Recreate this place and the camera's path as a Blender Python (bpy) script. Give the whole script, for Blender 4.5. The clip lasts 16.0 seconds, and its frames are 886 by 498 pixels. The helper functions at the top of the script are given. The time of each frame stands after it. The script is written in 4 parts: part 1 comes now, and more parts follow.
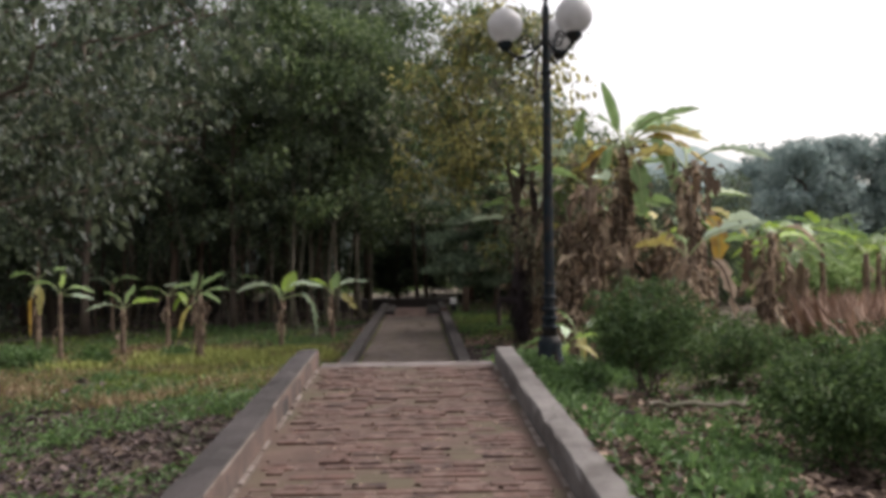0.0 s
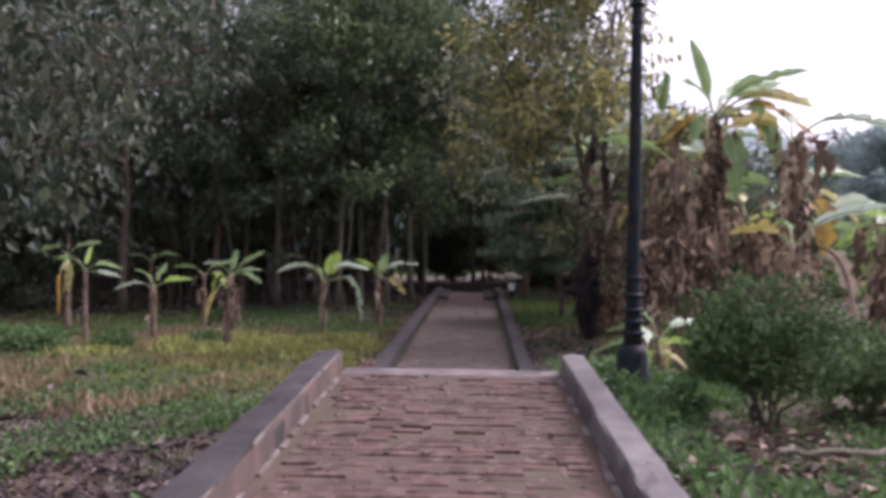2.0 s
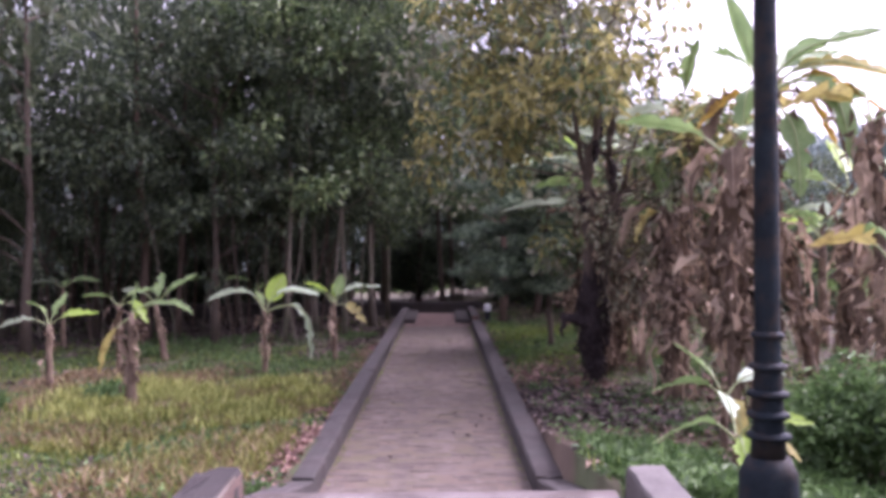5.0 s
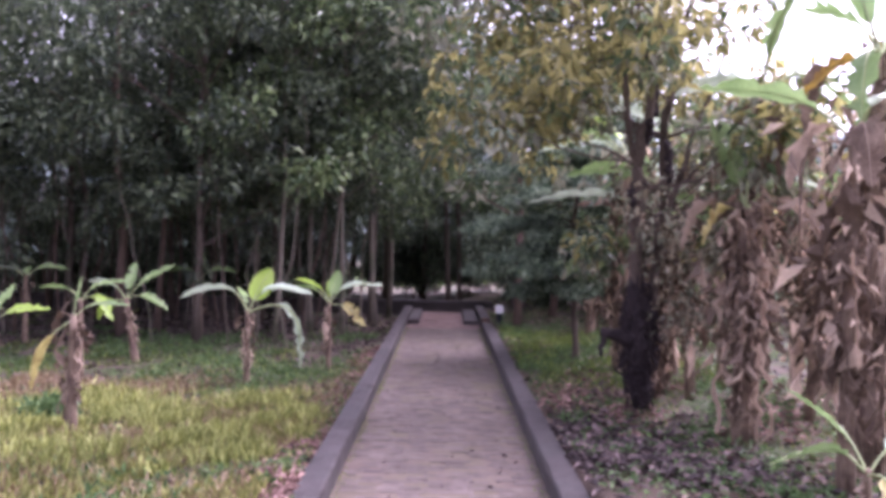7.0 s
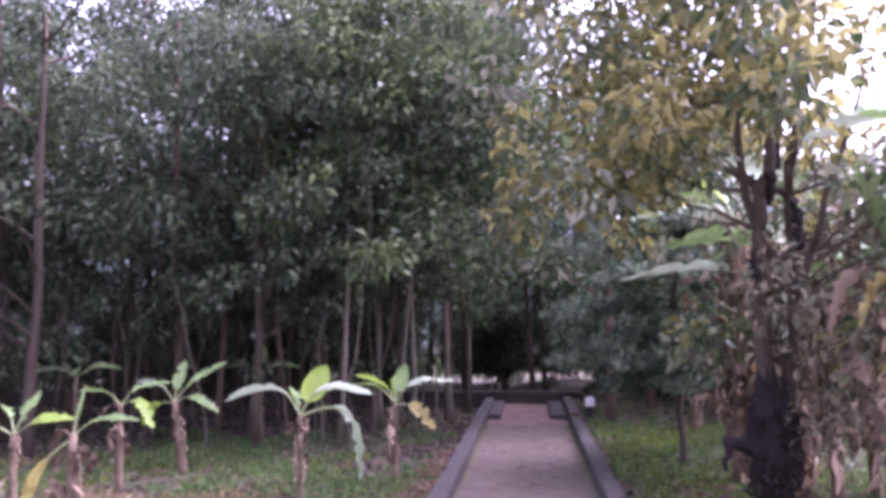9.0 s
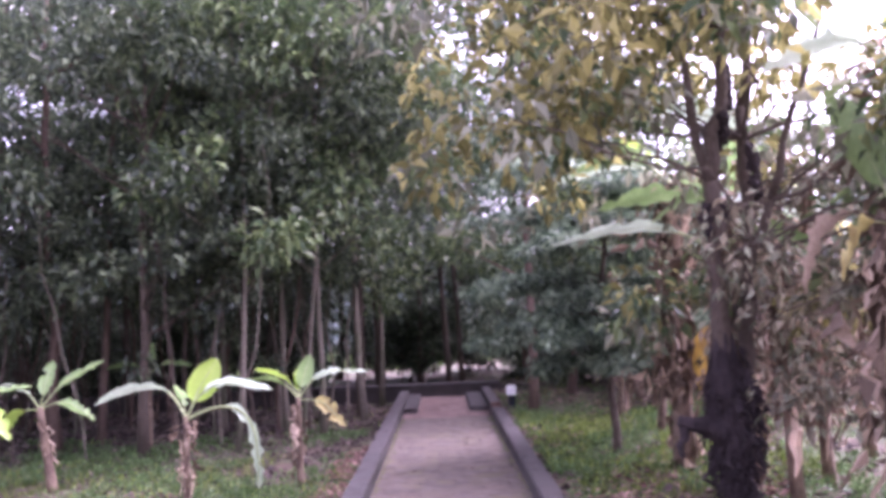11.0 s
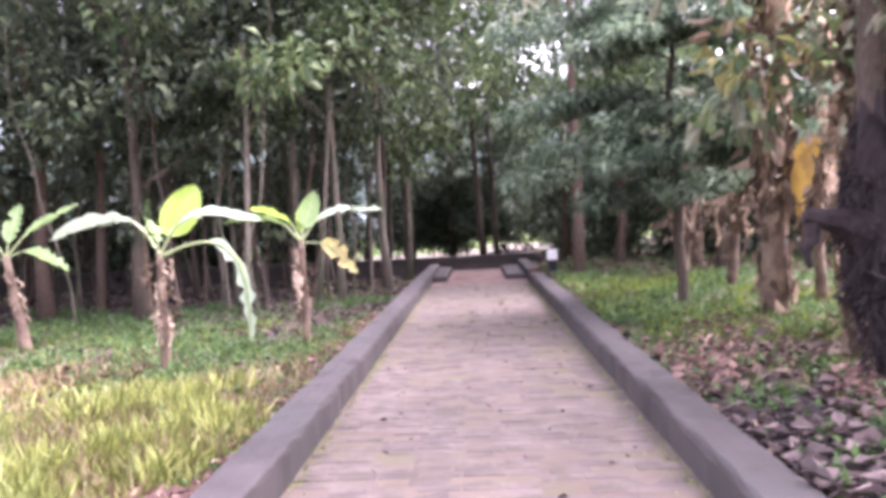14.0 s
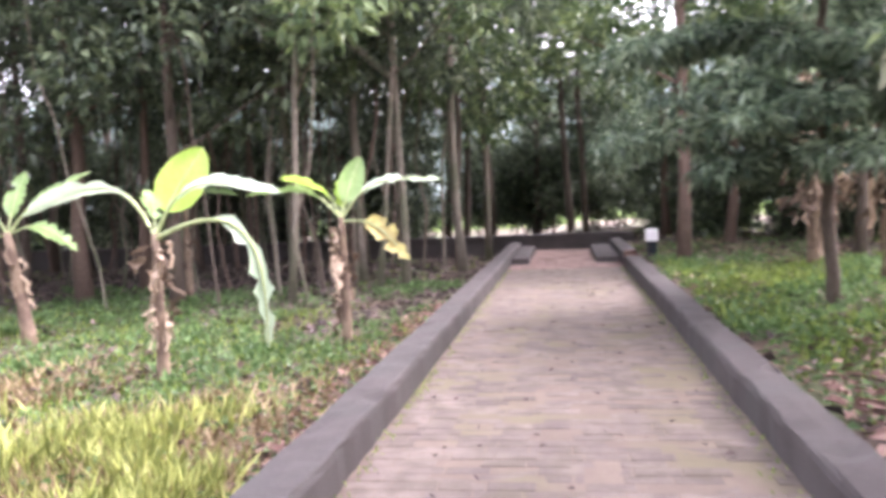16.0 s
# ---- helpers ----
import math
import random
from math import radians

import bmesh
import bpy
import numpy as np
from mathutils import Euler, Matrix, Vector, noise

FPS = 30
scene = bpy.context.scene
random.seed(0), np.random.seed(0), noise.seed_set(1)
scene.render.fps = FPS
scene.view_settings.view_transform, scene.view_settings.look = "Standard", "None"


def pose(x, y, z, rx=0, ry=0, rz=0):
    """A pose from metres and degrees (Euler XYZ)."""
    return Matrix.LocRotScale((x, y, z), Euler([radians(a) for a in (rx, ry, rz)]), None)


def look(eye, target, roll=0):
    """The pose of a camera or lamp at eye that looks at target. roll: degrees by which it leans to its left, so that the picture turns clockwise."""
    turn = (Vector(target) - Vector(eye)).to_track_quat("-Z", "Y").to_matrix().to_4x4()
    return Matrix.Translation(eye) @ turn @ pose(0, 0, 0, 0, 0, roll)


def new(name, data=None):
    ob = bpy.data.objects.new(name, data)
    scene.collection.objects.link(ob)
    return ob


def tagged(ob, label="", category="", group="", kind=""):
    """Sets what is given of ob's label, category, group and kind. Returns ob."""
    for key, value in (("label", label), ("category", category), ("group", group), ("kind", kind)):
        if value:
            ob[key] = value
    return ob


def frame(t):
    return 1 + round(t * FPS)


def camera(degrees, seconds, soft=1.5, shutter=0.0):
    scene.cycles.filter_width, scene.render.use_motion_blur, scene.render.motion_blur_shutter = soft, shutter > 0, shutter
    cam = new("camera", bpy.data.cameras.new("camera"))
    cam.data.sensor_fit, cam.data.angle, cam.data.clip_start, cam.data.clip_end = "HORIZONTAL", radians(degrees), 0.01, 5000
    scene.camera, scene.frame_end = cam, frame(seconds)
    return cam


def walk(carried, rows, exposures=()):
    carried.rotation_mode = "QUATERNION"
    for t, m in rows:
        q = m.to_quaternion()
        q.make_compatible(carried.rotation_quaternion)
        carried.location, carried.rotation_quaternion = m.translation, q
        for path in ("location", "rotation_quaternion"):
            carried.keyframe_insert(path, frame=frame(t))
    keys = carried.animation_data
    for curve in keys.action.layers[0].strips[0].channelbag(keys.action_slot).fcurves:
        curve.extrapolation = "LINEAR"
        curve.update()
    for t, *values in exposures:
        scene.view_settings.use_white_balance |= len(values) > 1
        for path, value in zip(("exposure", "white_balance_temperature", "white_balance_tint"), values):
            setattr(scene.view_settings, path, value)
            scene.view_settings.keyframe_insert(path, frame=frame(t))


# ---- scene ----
cam = camera(56.7, 16.0, soft=4.1, shutter=0.5)
EXPOSURES = [(0, 0.68, 6600, 16), (1, 0.98, 5950, 27), (2, 0.95, 5950, 35), (3, 1.85, 5950, 39), (3.6, 1.62, 5900, 42), (4.7, 1.58, 5850, 45), (7, 2.05, 5700, 48), (7.5, 2.03, 5500, 49), (8, 2.15, 5500, 52), (10.5, 2.2, 5650, 56), (11, 2.6, 5650, 56), (12.5, 2.9, 5850, 49), (13.5, 3.22, 5950, 41), (14.5, 3.28, 6000, 37), (15, 3.32, 6050, 30), (16, 3.28, 6150, 29)]
PATH = [
    (0, (0.298, 0.883, 1.297), (0.356, 2.882, 1.309), -0.7),
    (0.5, (0.344, 1.303, 1.292), (0.384, 3.302, 1.282), -0.8),
    (1, (0.358, 1.823, 1.31), (0.388, 3.822, 1.342), -0.1),
    (1.5, (0.362, 2.275, 1.315), (0.426, 4.274, 1.346), -1.7),
    (2, (0.401, 2.83, 1.294), (0.313, 4.828, 1.262), 0.6),
    (2.5, (0.395, 3.419, 1.254), (0.234, 5.412, 1.233), -1.8),
    (3, (0.333, 3.986, 1.29), (0.014, 5.961, 1.274), 0.6),
    (3.5, (0.294, 4.558, 1.283), (0.172, 6.554, 1.311), -2.0),
    (4, (0.255, 5.043, 1.272), (0.047, 7.031, 1.336), 0.5),
    (4.5, (0.237, 5.569, 1.342), (0.214, 7.569, 1.358), -1.2),
    (7, (0.01, 8.343, 1.432), (0.006, 10.343, 1.41), 1.1),
    (7.5, (0.106, 8.819, 1.496), (0.008, 10.814, 1.586), 0.7),
    (8, (0.108, 9.286, 1.501), (-0.103, 11.267, 1.67), -0.5),
    (10.5, (0.023, 11.252, 1.433), (-0.099, 13.24, 1.617), -0.6),
    (11, (-0.002, 11.561, 1.286), (0.009, 13.554, 1.454), -2.4),
    (11.5, (-0.008, 11.816, 1.182), (-0.035, 13.81, 1.328), -3.1),
    (12, (0.014, 12.088, 1.033), (0.001, 14.086, 1.133), -2.2),
    (12.5, (0.014, 12.384, 0.886), (0.057, 14.382, 0.964), -2.9),
    (13, (0.014, 12.81, 0.726), (-0.004, 14.809, 0.703), -2.7),
    (13.5, (0.002, 13.216, 0.518), (0.056, 15.216, 0.499), -2.4),
    (14, (0.02, 13.679, 0.386), (-0.065, 15.676, 0.319), -2.8),
    (14.5, (0.03, 14.167, 0.364), (-0.038, 16.162, 0.243), -4.3),
    (15, (0.066, 14.654, 0.375), (-0.134, 16.638, 0.213), -1.5),
    (15.5, (0.043, 15.201, 0.381), (-0.128, 17.19, 0.269), -3.7),
    (16, (0.059, 15.744, 0.383), (-0.24, 17.718, 0.261), -2.4),
]
walk(cam, [(t, look(eye, target, roll)) for t, eye, target, roll in PATH], EXPOSURES)

# ---- world, sun, exposure ----
world = bpy.data.worlds.new("overcast_sky")
scene.world = world
world.use_nodes = True
wn, wl = world.node_tree.nodes, world.node_tree.links
sky = wn.new("ShaderNodeTexSky")
sky.sky_type, sky.sun_disc = "NISHITA", False
sky.sun_elevation, sky.sun_rotation = radians(48), radians(60)
sky.air_density, sky.dust_density, sky.ozone_density = 1.2, 6.0, 1.0
pale = wn.new("ShaderNodeHueSaturation")
pale.inputs["Saturation"].default_value = 0.22
wl.new(sky.outputs[0], pale.inputs["Color"])
wl.new(pale.outputs[0], wn["Background"].inputs["Color"])
wn["Background"].inputs["Strength"].default_value = 0.15
sun = new("sun", bpy.data.lights.new("sun", "SUN"))
sun.data.energy, sun.data.angle, sun.data.color = 0.7, radians(30), (1.0, 0.96, 0.9)
sun.matrix_world = look((14, 12, 22), (0, 14, 0))

# ---- materials ----


def mat(name, low, high, scale=8.0, rough=0.8, bump=0.3, island=False, objects=False, fine=60.0, translucent=0.0, spec=0.5, vary=0.85, stain=None, metal=0.0, stretch=None):
    m = bpy.data.materials.new(name)
    m.use_nodes = True
    n, l = m.node_tree.nodes, m.node_tree.links
    bsdf = n["Principled BSDF"]
    bsdf.inputs["Roughness"].default_value = rough
    bsdf.inputs["Metallic"].default_value = metal
    bsdf.inputs["Specular IOR Level"].default_value = spec
    geo = n.new("ShaderNodeNewGeometry")
    where = geo.outputs["Position"]
    if stretch:
        tc = n.new("ShaderNodeTexCoord")
        mp = n.new("ShaderNodeMapping")
        mp.inputs["Scale"].default_value = stretch
        l.new(tc.outputs["Object"], mp.inputs["Vector"])
        where = mp.outputs[0]
    big = n.new("ShaderNodeTexNoise")
    big.inputs["Scale"].default_value, big.inputs["Detail"].default_value = scale, 5
    small = n.new("ShaderNodeTexNoise")
    small.inputs["Scale"].default_value, small.inputs["Detail"].default_value = fine, 3
    l.new(where, big.inputs["Vector"])
    l.new(where, small.inputs["Vector"])
    mixf = n.new("ShaderNodeMath")
    mixf.operation = "MULTIPLY_ADD"
    l.new(small.outputs[0], mixf.inputs[0])
    mixf.inputs[1].default_value = 0.45
    if island or objects:
        pick = geo.outputs["Random Per Island"] if island else n.new("ShaderNodeObjectInfo").outputs["Random"]
        half = n.new("ShaderNodeMath")
        half.operation = "MULTIPLY_ADD"
        half.inputs[1].default_value = vary
        l.new(pick, half.inputs[0])
        sub = n.new("ShaderNodeMath")
        sub.operation = "MULTIPLY_ADD"
        sub.inputs[1].default_value, sub.inputs[2].default_value = 1.35 - vary, -0.35 if vary > 0.5 else -0.22
        l.new(big.outputs[0], sub.inputs[0])
        l.new(sub.outputs[0], half.inputs[2])
        l.new(half.outputs[0], mixf.inputs[2])
    else:
        l.new(big.outputs[0], mixf.inputs[2])
    ramp = n.new("ShaderNodeValToRGB")
    ramp.color_ramp.elements[0].position, ramp.color_ramp.elements[1].position = 0.4, 1.0
    ramp.color_ramp.elements[0].color, ramp.color_ramp.elements[1].color = (*low, 1), (*high, 1)
    l.new(mixf.outputs[0], ramp.inputs[0])
    colour = ramp.outputs[0]
    if stain:
        tone, size, amount = stain
        blot = n.new("ShaderNodeTexNoise")
        blot.inputs["Scale"].default_value, blot.inputs["Detail"].default_value = size, 6
        l.new(geo.outputs["Position"], blot.inputs["Vector"])
        cut = n.new("ShaderNodeMapRange")
        cut.inputs["From Min"].default_value, cut.inputs["From Max"].default_value = 0.47, 0.62
        cut.inputs["To Max"].default_value = amount
        l.new(blot.outputs[0], cut.inputs["Value"])
        mix = n.new("ShaderNodeMix")
        mix.data_type = "RGBA"
        mix.inputs[7].default_value = (*tone, 1)
        l.new(cut.outputs[0], mix.inputs[0])
        l.new(colour, mix.inputs[6])
        colour = mix.outputs[2]
    l.new(colour, bsdf.inputs["Base Color"])
    if bump:
        b = n.new("ShaderNodeBump")
        b.inputs["Strength"].default_value, b.inputs["Distance"].default_value = bump, 0.01
        l.new(mixf.outputs[0], b.inputs["Height"])
        l.new(b.outputs[0], bsdf.inputs["Normal"])
    if translucent:
        tr = n.new("ShaderNodeBsdfTranslucent")
        l.new(colour, tr.inputs["Color"])
        ms = n.new("ShaderNodeMixShader")
        ms.inputs[0].default_value = translucent
        l.new(bsdf.outputs[0], ms.inputs[1])
        l.new(tr.outputs[0], ms.inputs[2])
        l.new(ms.outputs[0], n["Material Output"].inputs["Surface"])
    return m


M_SOIL = mat("soil", (0.045, 0.030, 0.021), (0.120, 0.083, 0.056), 1.3, 0.95, 0.8, stain=((0.049, 0.071, 0.022), 0.9, 0.85))
M_REDBRICK = mat("red_brick", (0.030, 0.014, 0.010), (0.109, 0.055, 0.040), 6.0, 0.85, 0.7, vary=0.4, objects=True, stain=((0.136, 0.087, 0.067), 9.0, 0.85))
M_REDBRICK_I = mat("red_brick_joined", (0.030, 0.014, 0.010), (0.109, 0.055, 0.040), 6.0, 0.85, 0.7, vary=0.4, island=True, stain=((0.136, 0.087, 0.067), 9.0, 0.85))
M_PAVE = mat("grey_brick", (0.088, 0.069, 0.059), (0.209, 0.166, 0.142), 4.0, 0.85, 0.6, vary=0.13, objects=True, stain=((0.099, 0.081, 0.057), 6.5, 0.75))
M_PAVE_I = mat("grey_brick_joined", (0.088, 0.069, 0.059), (0.209, 0.166, 0.142), 4.0, 0.85, 0.6, vary=0.13, island=True, stain=((0.099, 0.081, 0.057), 6.5, 0.75))
M_ENDBRICK = mat("end_brick", (0.184, 0.120, 0.100), (0.296, 0.208, 0.176), 2.0, 0.85, 0.4, island=True)
M_MORTAR = mat("mortar", (0.055, 0.034, 0.025), (0.12, 0.078, 0.058), 5.0, 0.95, 0.5, stain=((0.075, 0.07, 0.035), 1.5, 0.6))
M_DUST = mat("path_dust", (0.121, 0.091, 0.071), (0.196, 0.151, 0.120), 5.0, 0.95, 0.5, stain=((0.139, 0.126, 0.066), 1.5, 0.6))
M_KERB = mat("kerb_concrete", (0.036, 0.029, 0.027), (0.092, 0.078, 0.074), 2.2, 0.85, 0.6, stain=((0.060, 0.055, 0.051), 1.7, 0.8))
M_KERB_DARK = mat("kerb_concrete_dark", (0.017, 0.013, 0.012), (0.057, 0.048, 0.045), 2.2, 0.85, 0.6, stain=((0.020, 0.016, 0.014), 1.6, 0.85))
M_SLAB = mat("slab_concrete", (0.105, 0.083, 0.075), (0.217, 0.188, 0.176), 3.0, 0.85, 0.6, stain=((0.060, 0.045, 0.038), 2.5, 0.8))
M_KERB_TOP = mat("kerb_cap_pale", (0.068, 0.061, 0.056), (0.188, 0.172, 0.158), 3.0, 0.85, 0.5, stain=((0.053, 0.044, 0.038), 2.2, 0.7))
M_KERB_FACE = mat("kerb_face_reddish_lit", (0.063, 0.042, 0.034), (0.167, 0.108, 0.086), 3.0, 0.9, 0.6, stain=((0.052, 0.044, 0.038), 2.0, 0.7))
M_PLASTER = mat("plaster_strip", (0.124, 0.099, 0.085), (0.248, 0.209, 0.182), 6.0, 0.9, 0.4, stain=((0.099, 0.070, 0.055), 5.0, 0.9))
M_POLE = mat("pole_paint", (0.006, 0.009, 0.013), (0.022, 0.032, 0.038), 6.0, 0.6, 0.15, spec=0.12, stain=((0.06, 0.04, 0.025), 9.0, 0.4))
M_GLOBE = mat("globe", (0.45, 0.45, 0.45), (0.66, 0.66, 0.66), 3.0, 0.15, 0.0, translucent=0.55)
M_WHITE = mat("white_paint", (0.6, 0.58, 0.56), (0.8, 0.79, 0.78), 6.0, 0.6, 0.2)
M_BARK = mat("bark", (0.044, 0.032, 0.024), (0.160, 0.124, 0.096), 5.0, 0.95, 1.0, stretch=(14, 14, 3))
M_BARK_PALE = mat("pale_bark", (0.096, 0.080, 0.060), (0.264, 0.224, 0.176), 5.0, 0.9, 0.8, stretch=(10, 10, 2), stain=((0.080, 0.096, 0.048), 1.5, 0.6))
M_BARK_RED = mat("reddish_bark", (0.068, 0.045, 0.034), (0.192, 0.132, 0.100), 5.0, 0.95, 1.0, stretch=(12, 12, 3))
M_BLACKROOT = mat("dark_fibre", (0.012, 0.009, 0.010), (0.05, 0.035, 0.035), 12.0, 0.95, 1.0)
M_LEAF_DARK = mat("dark_leaf", (0.05, 0.074, 0.044), (0.2, 0.25, 0.14), 0.6, 0.29, 0.0, island=True, translucent=0.4)
M_LEAF_MID = mat("mid_leaf", (0.06, 0.10, 0.04), (0.23, 0.30, 0.125), 0.6, 0.4, 0.0, island=True, translucent=0.32)
M_LEAF_BLUE = mat("fine_green_leaf", (0.075, 0.12, 0.075), (0.33, 0.42, 0.28), 0.6, 0.3, 0.0, island=True, translucent=0.4)
M_LEAF_OLIVE = mat("olive_leaf", (0.15, 0.145, 0.05), (0.54, 0.5, 0.19), 0.7, 0.42, 0.0, island=True, translucent=0.5)
M_LEAF_BROWN = mat("withering_leaf", (0.125, 0.108, 0.07), (0.42, 0.37, 0.25), 0.7, 0.5, 0.0, island=True, translucent=0.35)
M_LEAF_NEAR = mat("broad_dark_leaf", (0.03, 0.046, 0.026), (0.125, 0.15, 0.085), 0.6, 0.5, 0.0, island=True, translucent=0.3)
M_LEAF_BUSH = mat("shrub_leaf", (0.04, 0.075, 0.026), (0.135, 0.205, 0.07), 0.6, 0.6, 0.0, island=True, translucent=0.3, spec=0.3)
# Greyish leaf: dusty foliage on one tree, painted leaf shine on another.
M_LEAF_GREY = mat("dusty_and_shine_leaf", (0.14, 0.15, 0.095), (0.42, 0.43, 0.30), 0.7, 0.5, 0.0, island=True, translucent=0.3)
M_BAN = mat("banana_leaf", (0.11, 0.20, 0.06), (0.30, 0.43, 0.17), 3.0, 0.35, 0.2, translucent=0.35, fine=25)
M_BAN_LIME = mat("young_banana_leaf", (0.26, 0.42, 0.05), (0.45, 0.62, 0.14), 3.0, 0.35, 0.2, translucent=0.4, fine=25)
M_BAN_PALE = mat("pale_banana_leaf", (0.36, 0.48, 0.32), (0.62, 0.72, 0.56), 3.0, 0.3, 0.2, translucent=0.3, fine=25)
M_BAN_YEL = mat("yellow_banana_leaf", (0.46, 0.38, 0.09), (0.72, 0.66, 0.28), 3.0, 0.5, 0.2, translucent=0.35, stain=((0.25, 0.17, 0.06), 7.0, 0.6))
M_BAN_GOLD = mat("golden_banana_leaf", (0.42, 0.25, 0.03), (0.70, 0.48, 0.10), 3.0, 0.5, 0.2, translucent=0.35, stain=((0.25, 0.14, 0.05), 6.0, 0.7))
M_BAN_DEAD = mat("dead_banana_leaf", (0.11, 0.075, 0.05), (0.66, 0.51, 0.38), 5.0, 0.9, 0.6, objects=True, translucent=0.3)
M_BAN_DEADGREY = mat("withered_banana_leaf", (0.12, 0.085, 0.058), (0.66, 0.52, 0.38), 4.0, 0.9, 0.6, island=True, translucent=0.3)
M_BAN_STEM = mat("banana_stem", (0.10, 0.065, 0.045), (0.30, 0.22, 0.15), 4.0, 0.8, 0.6, stretch=(16, 16, 3), stain=((0.09, 0.055, 0.04), 5.0, 0.8))
M_RIB = mat("banana_rib", (0.24, 0.30, 0.12), (0.42, 0.48, 0.24), 6.0, 0.5, 0.2)
M_GRASS = mat("grass", (0.101, 0.155, 0.032), (0.336, 0.431, 0.095), 0.8, 0.6, 0.0, island=True, translucent=0.35)
M_GRASS_YEL = mat("yellowing_grass", (0.185, 0.205, 0.053), (0.547, 0.537, 0.194), 0.8, 0.6, 0.0, island=True, translucent=0.35)
M_GRASS_LIME = mat("lime_grass", (0.224, 0.258, 0.067), (0.672, 0.694, 0.246), 0.8, 0.6, 0.0, island=True, translucent=0.35)
M_STRAW = mat("straw", (0.208, 0.144, 0.072), (0.448, 0.352, 0.216), 0.8, 0.8, 0.0, island=True, translucent=0.2)
M_WEED = mat("weed_leaf", (0.064, 0.123, 0.038), (0.178, 0.289, 0.098), 0.8, 0.5, 0.0, island=True, translucent=0.35)
M_LITTER = mat("fallen_leaf", (0.085, 0.055, 0.043), (0.357, 0.264, 0.196), 2.0, 0.85, 0.2, island=True)
M_LITTER_DARK = mat("rotting_leaf", (0.043, 0.031, 0.029), (0.230, 0.170, 0.153), 2.0, 0.8, 0.2, island=True)
M_LITTER_PINK = mat("reddish_leaf_crumb", (0.14, 0.075, 0.06), (0.5, 0.33, 0.27), 2.0, 0.85, 0.2, island=True)
M_REED = mat("dry_reed", (0.30, 0.20, 0.15), (0.62, 0.47, 0.37), 0.8, 0.85, 0.0, island=True, translucent=0.3)
# Pale blue-grey: distance haze is put into these two base colours.
M_HILL = mat("hill_painted_haze", (0.20, 0.25, 0.25), (0.30, 0.35, 0.33), 0.08, 1.0, 0.0, fine=0.6, spec=0.0)
M_HAZE_LEAF = mat("leaf_painted_haze", (0.26, 0.33, 0.31), (0.44, 0.52, 0.50), 0.2, 0.9, 0.0, island=True, spec=0.1, translucent=0.3)
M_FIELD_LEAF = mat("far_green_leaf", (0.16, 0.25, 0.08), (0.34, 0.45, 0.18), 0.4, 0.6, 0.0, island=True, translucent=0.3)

# ---- mesh helpers ----
RNG = np.random.default_rng(7)


def make(name, verts, faces, material, parent=None, label="", smooth=False):
    me = bpy.data.meshes.new(name)
    me.from_pydata([tuple(v) for v in np.asarray(verts, float).tolist()], [], faces if isinstance(faces, list) else faces.tolist())
    me.materials.append(material)
    if smooth:
        me.polygons.foreach_set("use_smooth", [True] * len(me.polygons))
    me.update()
    ob = new(name, me)
    if parent:
        ob.parent = parent
    if label:
        tagged(ob, label)
    return ob


def part(name, vf, material, parent, label="", smooth=False):
    return make(name, vf[0], vf[1], material, parent, label, smooth)


def empty(name, at, label, category, group=""):
    ob = new(name)
    ob.location = at
    return tagged(ob, label, category, group)


def join(*pieces):
    verts, faces, n = [], [], 0
    for v, f in pieces:
        v = np.asarray(v, float)
        verts.append(v)
        faces += [[i + n for i in face] for face in (f if isinstance(f, list) else f.tolist())]
        n += len(v)
    return np.concatenate(verts), faces


def tube(points, radii, seg=8, wobble=0.0):
    p = np.asarray(points, float)
    k = len(p)
    r = np.broadcast_to(np.asarray(radii, float), (k,))
    d = np.gradient(p, axis=0)
    d /= np.linalg.norm(d, axis=1, keepdims=True) + 1e-9
    ref = np.where(np.abs(d[:, 2:3]) > 0.9, [[1.0, 0, 0]], [[0, 0, 1.0]])
    a = np.cross(d, ref)
    a /= np.linalg.norm(a, axis=1, keepdims=True) + 1e-9
    b = np.cross(d, a)
    th = np.linspace(0, 2 * np.pi, seg, endpoint=False)
    rr = r[:, None] * (1 + wobble * RNG.normal(size=(k, seg)))
    v = p[:, None] + rr[..., None] * (np.cos(th)[None, :, None] * a[:, None] + np.sin(th)[None, :, None] * b[:, None])
    f = [[i * seg + j, i * seg + (j + 1) % seg, (i + 1) * seg + (j + 1) % seg, (i + 1) * seg + j] for i in range(k - 1) for j in range(seg)]
    f += [list(range(seg))[::-1], [(k - 1) * seg + j for j in range(seg)]]
    return v.reshape(-1, 3), f


def lathe(profile, seg=16):
    th = np.linspace(0, 2 * np.pi, seg, endpoint=False)
    v = np.array([(r * math.cos(t), r * math.sin(t), z) for r, z in profile for t in th])
    k = len(profile)
    f = [[i * seg + j, i * seg + (j + 1) % seg, (i + 1) * seg + (j + 1) % seg, (i + 1) * seg + j] for i in range(k - 1) for j in range(seg)]
    f += [list(range(seg))[::-1], [(k - 1) * seg + j for j in range(seg)]]
    return v, f


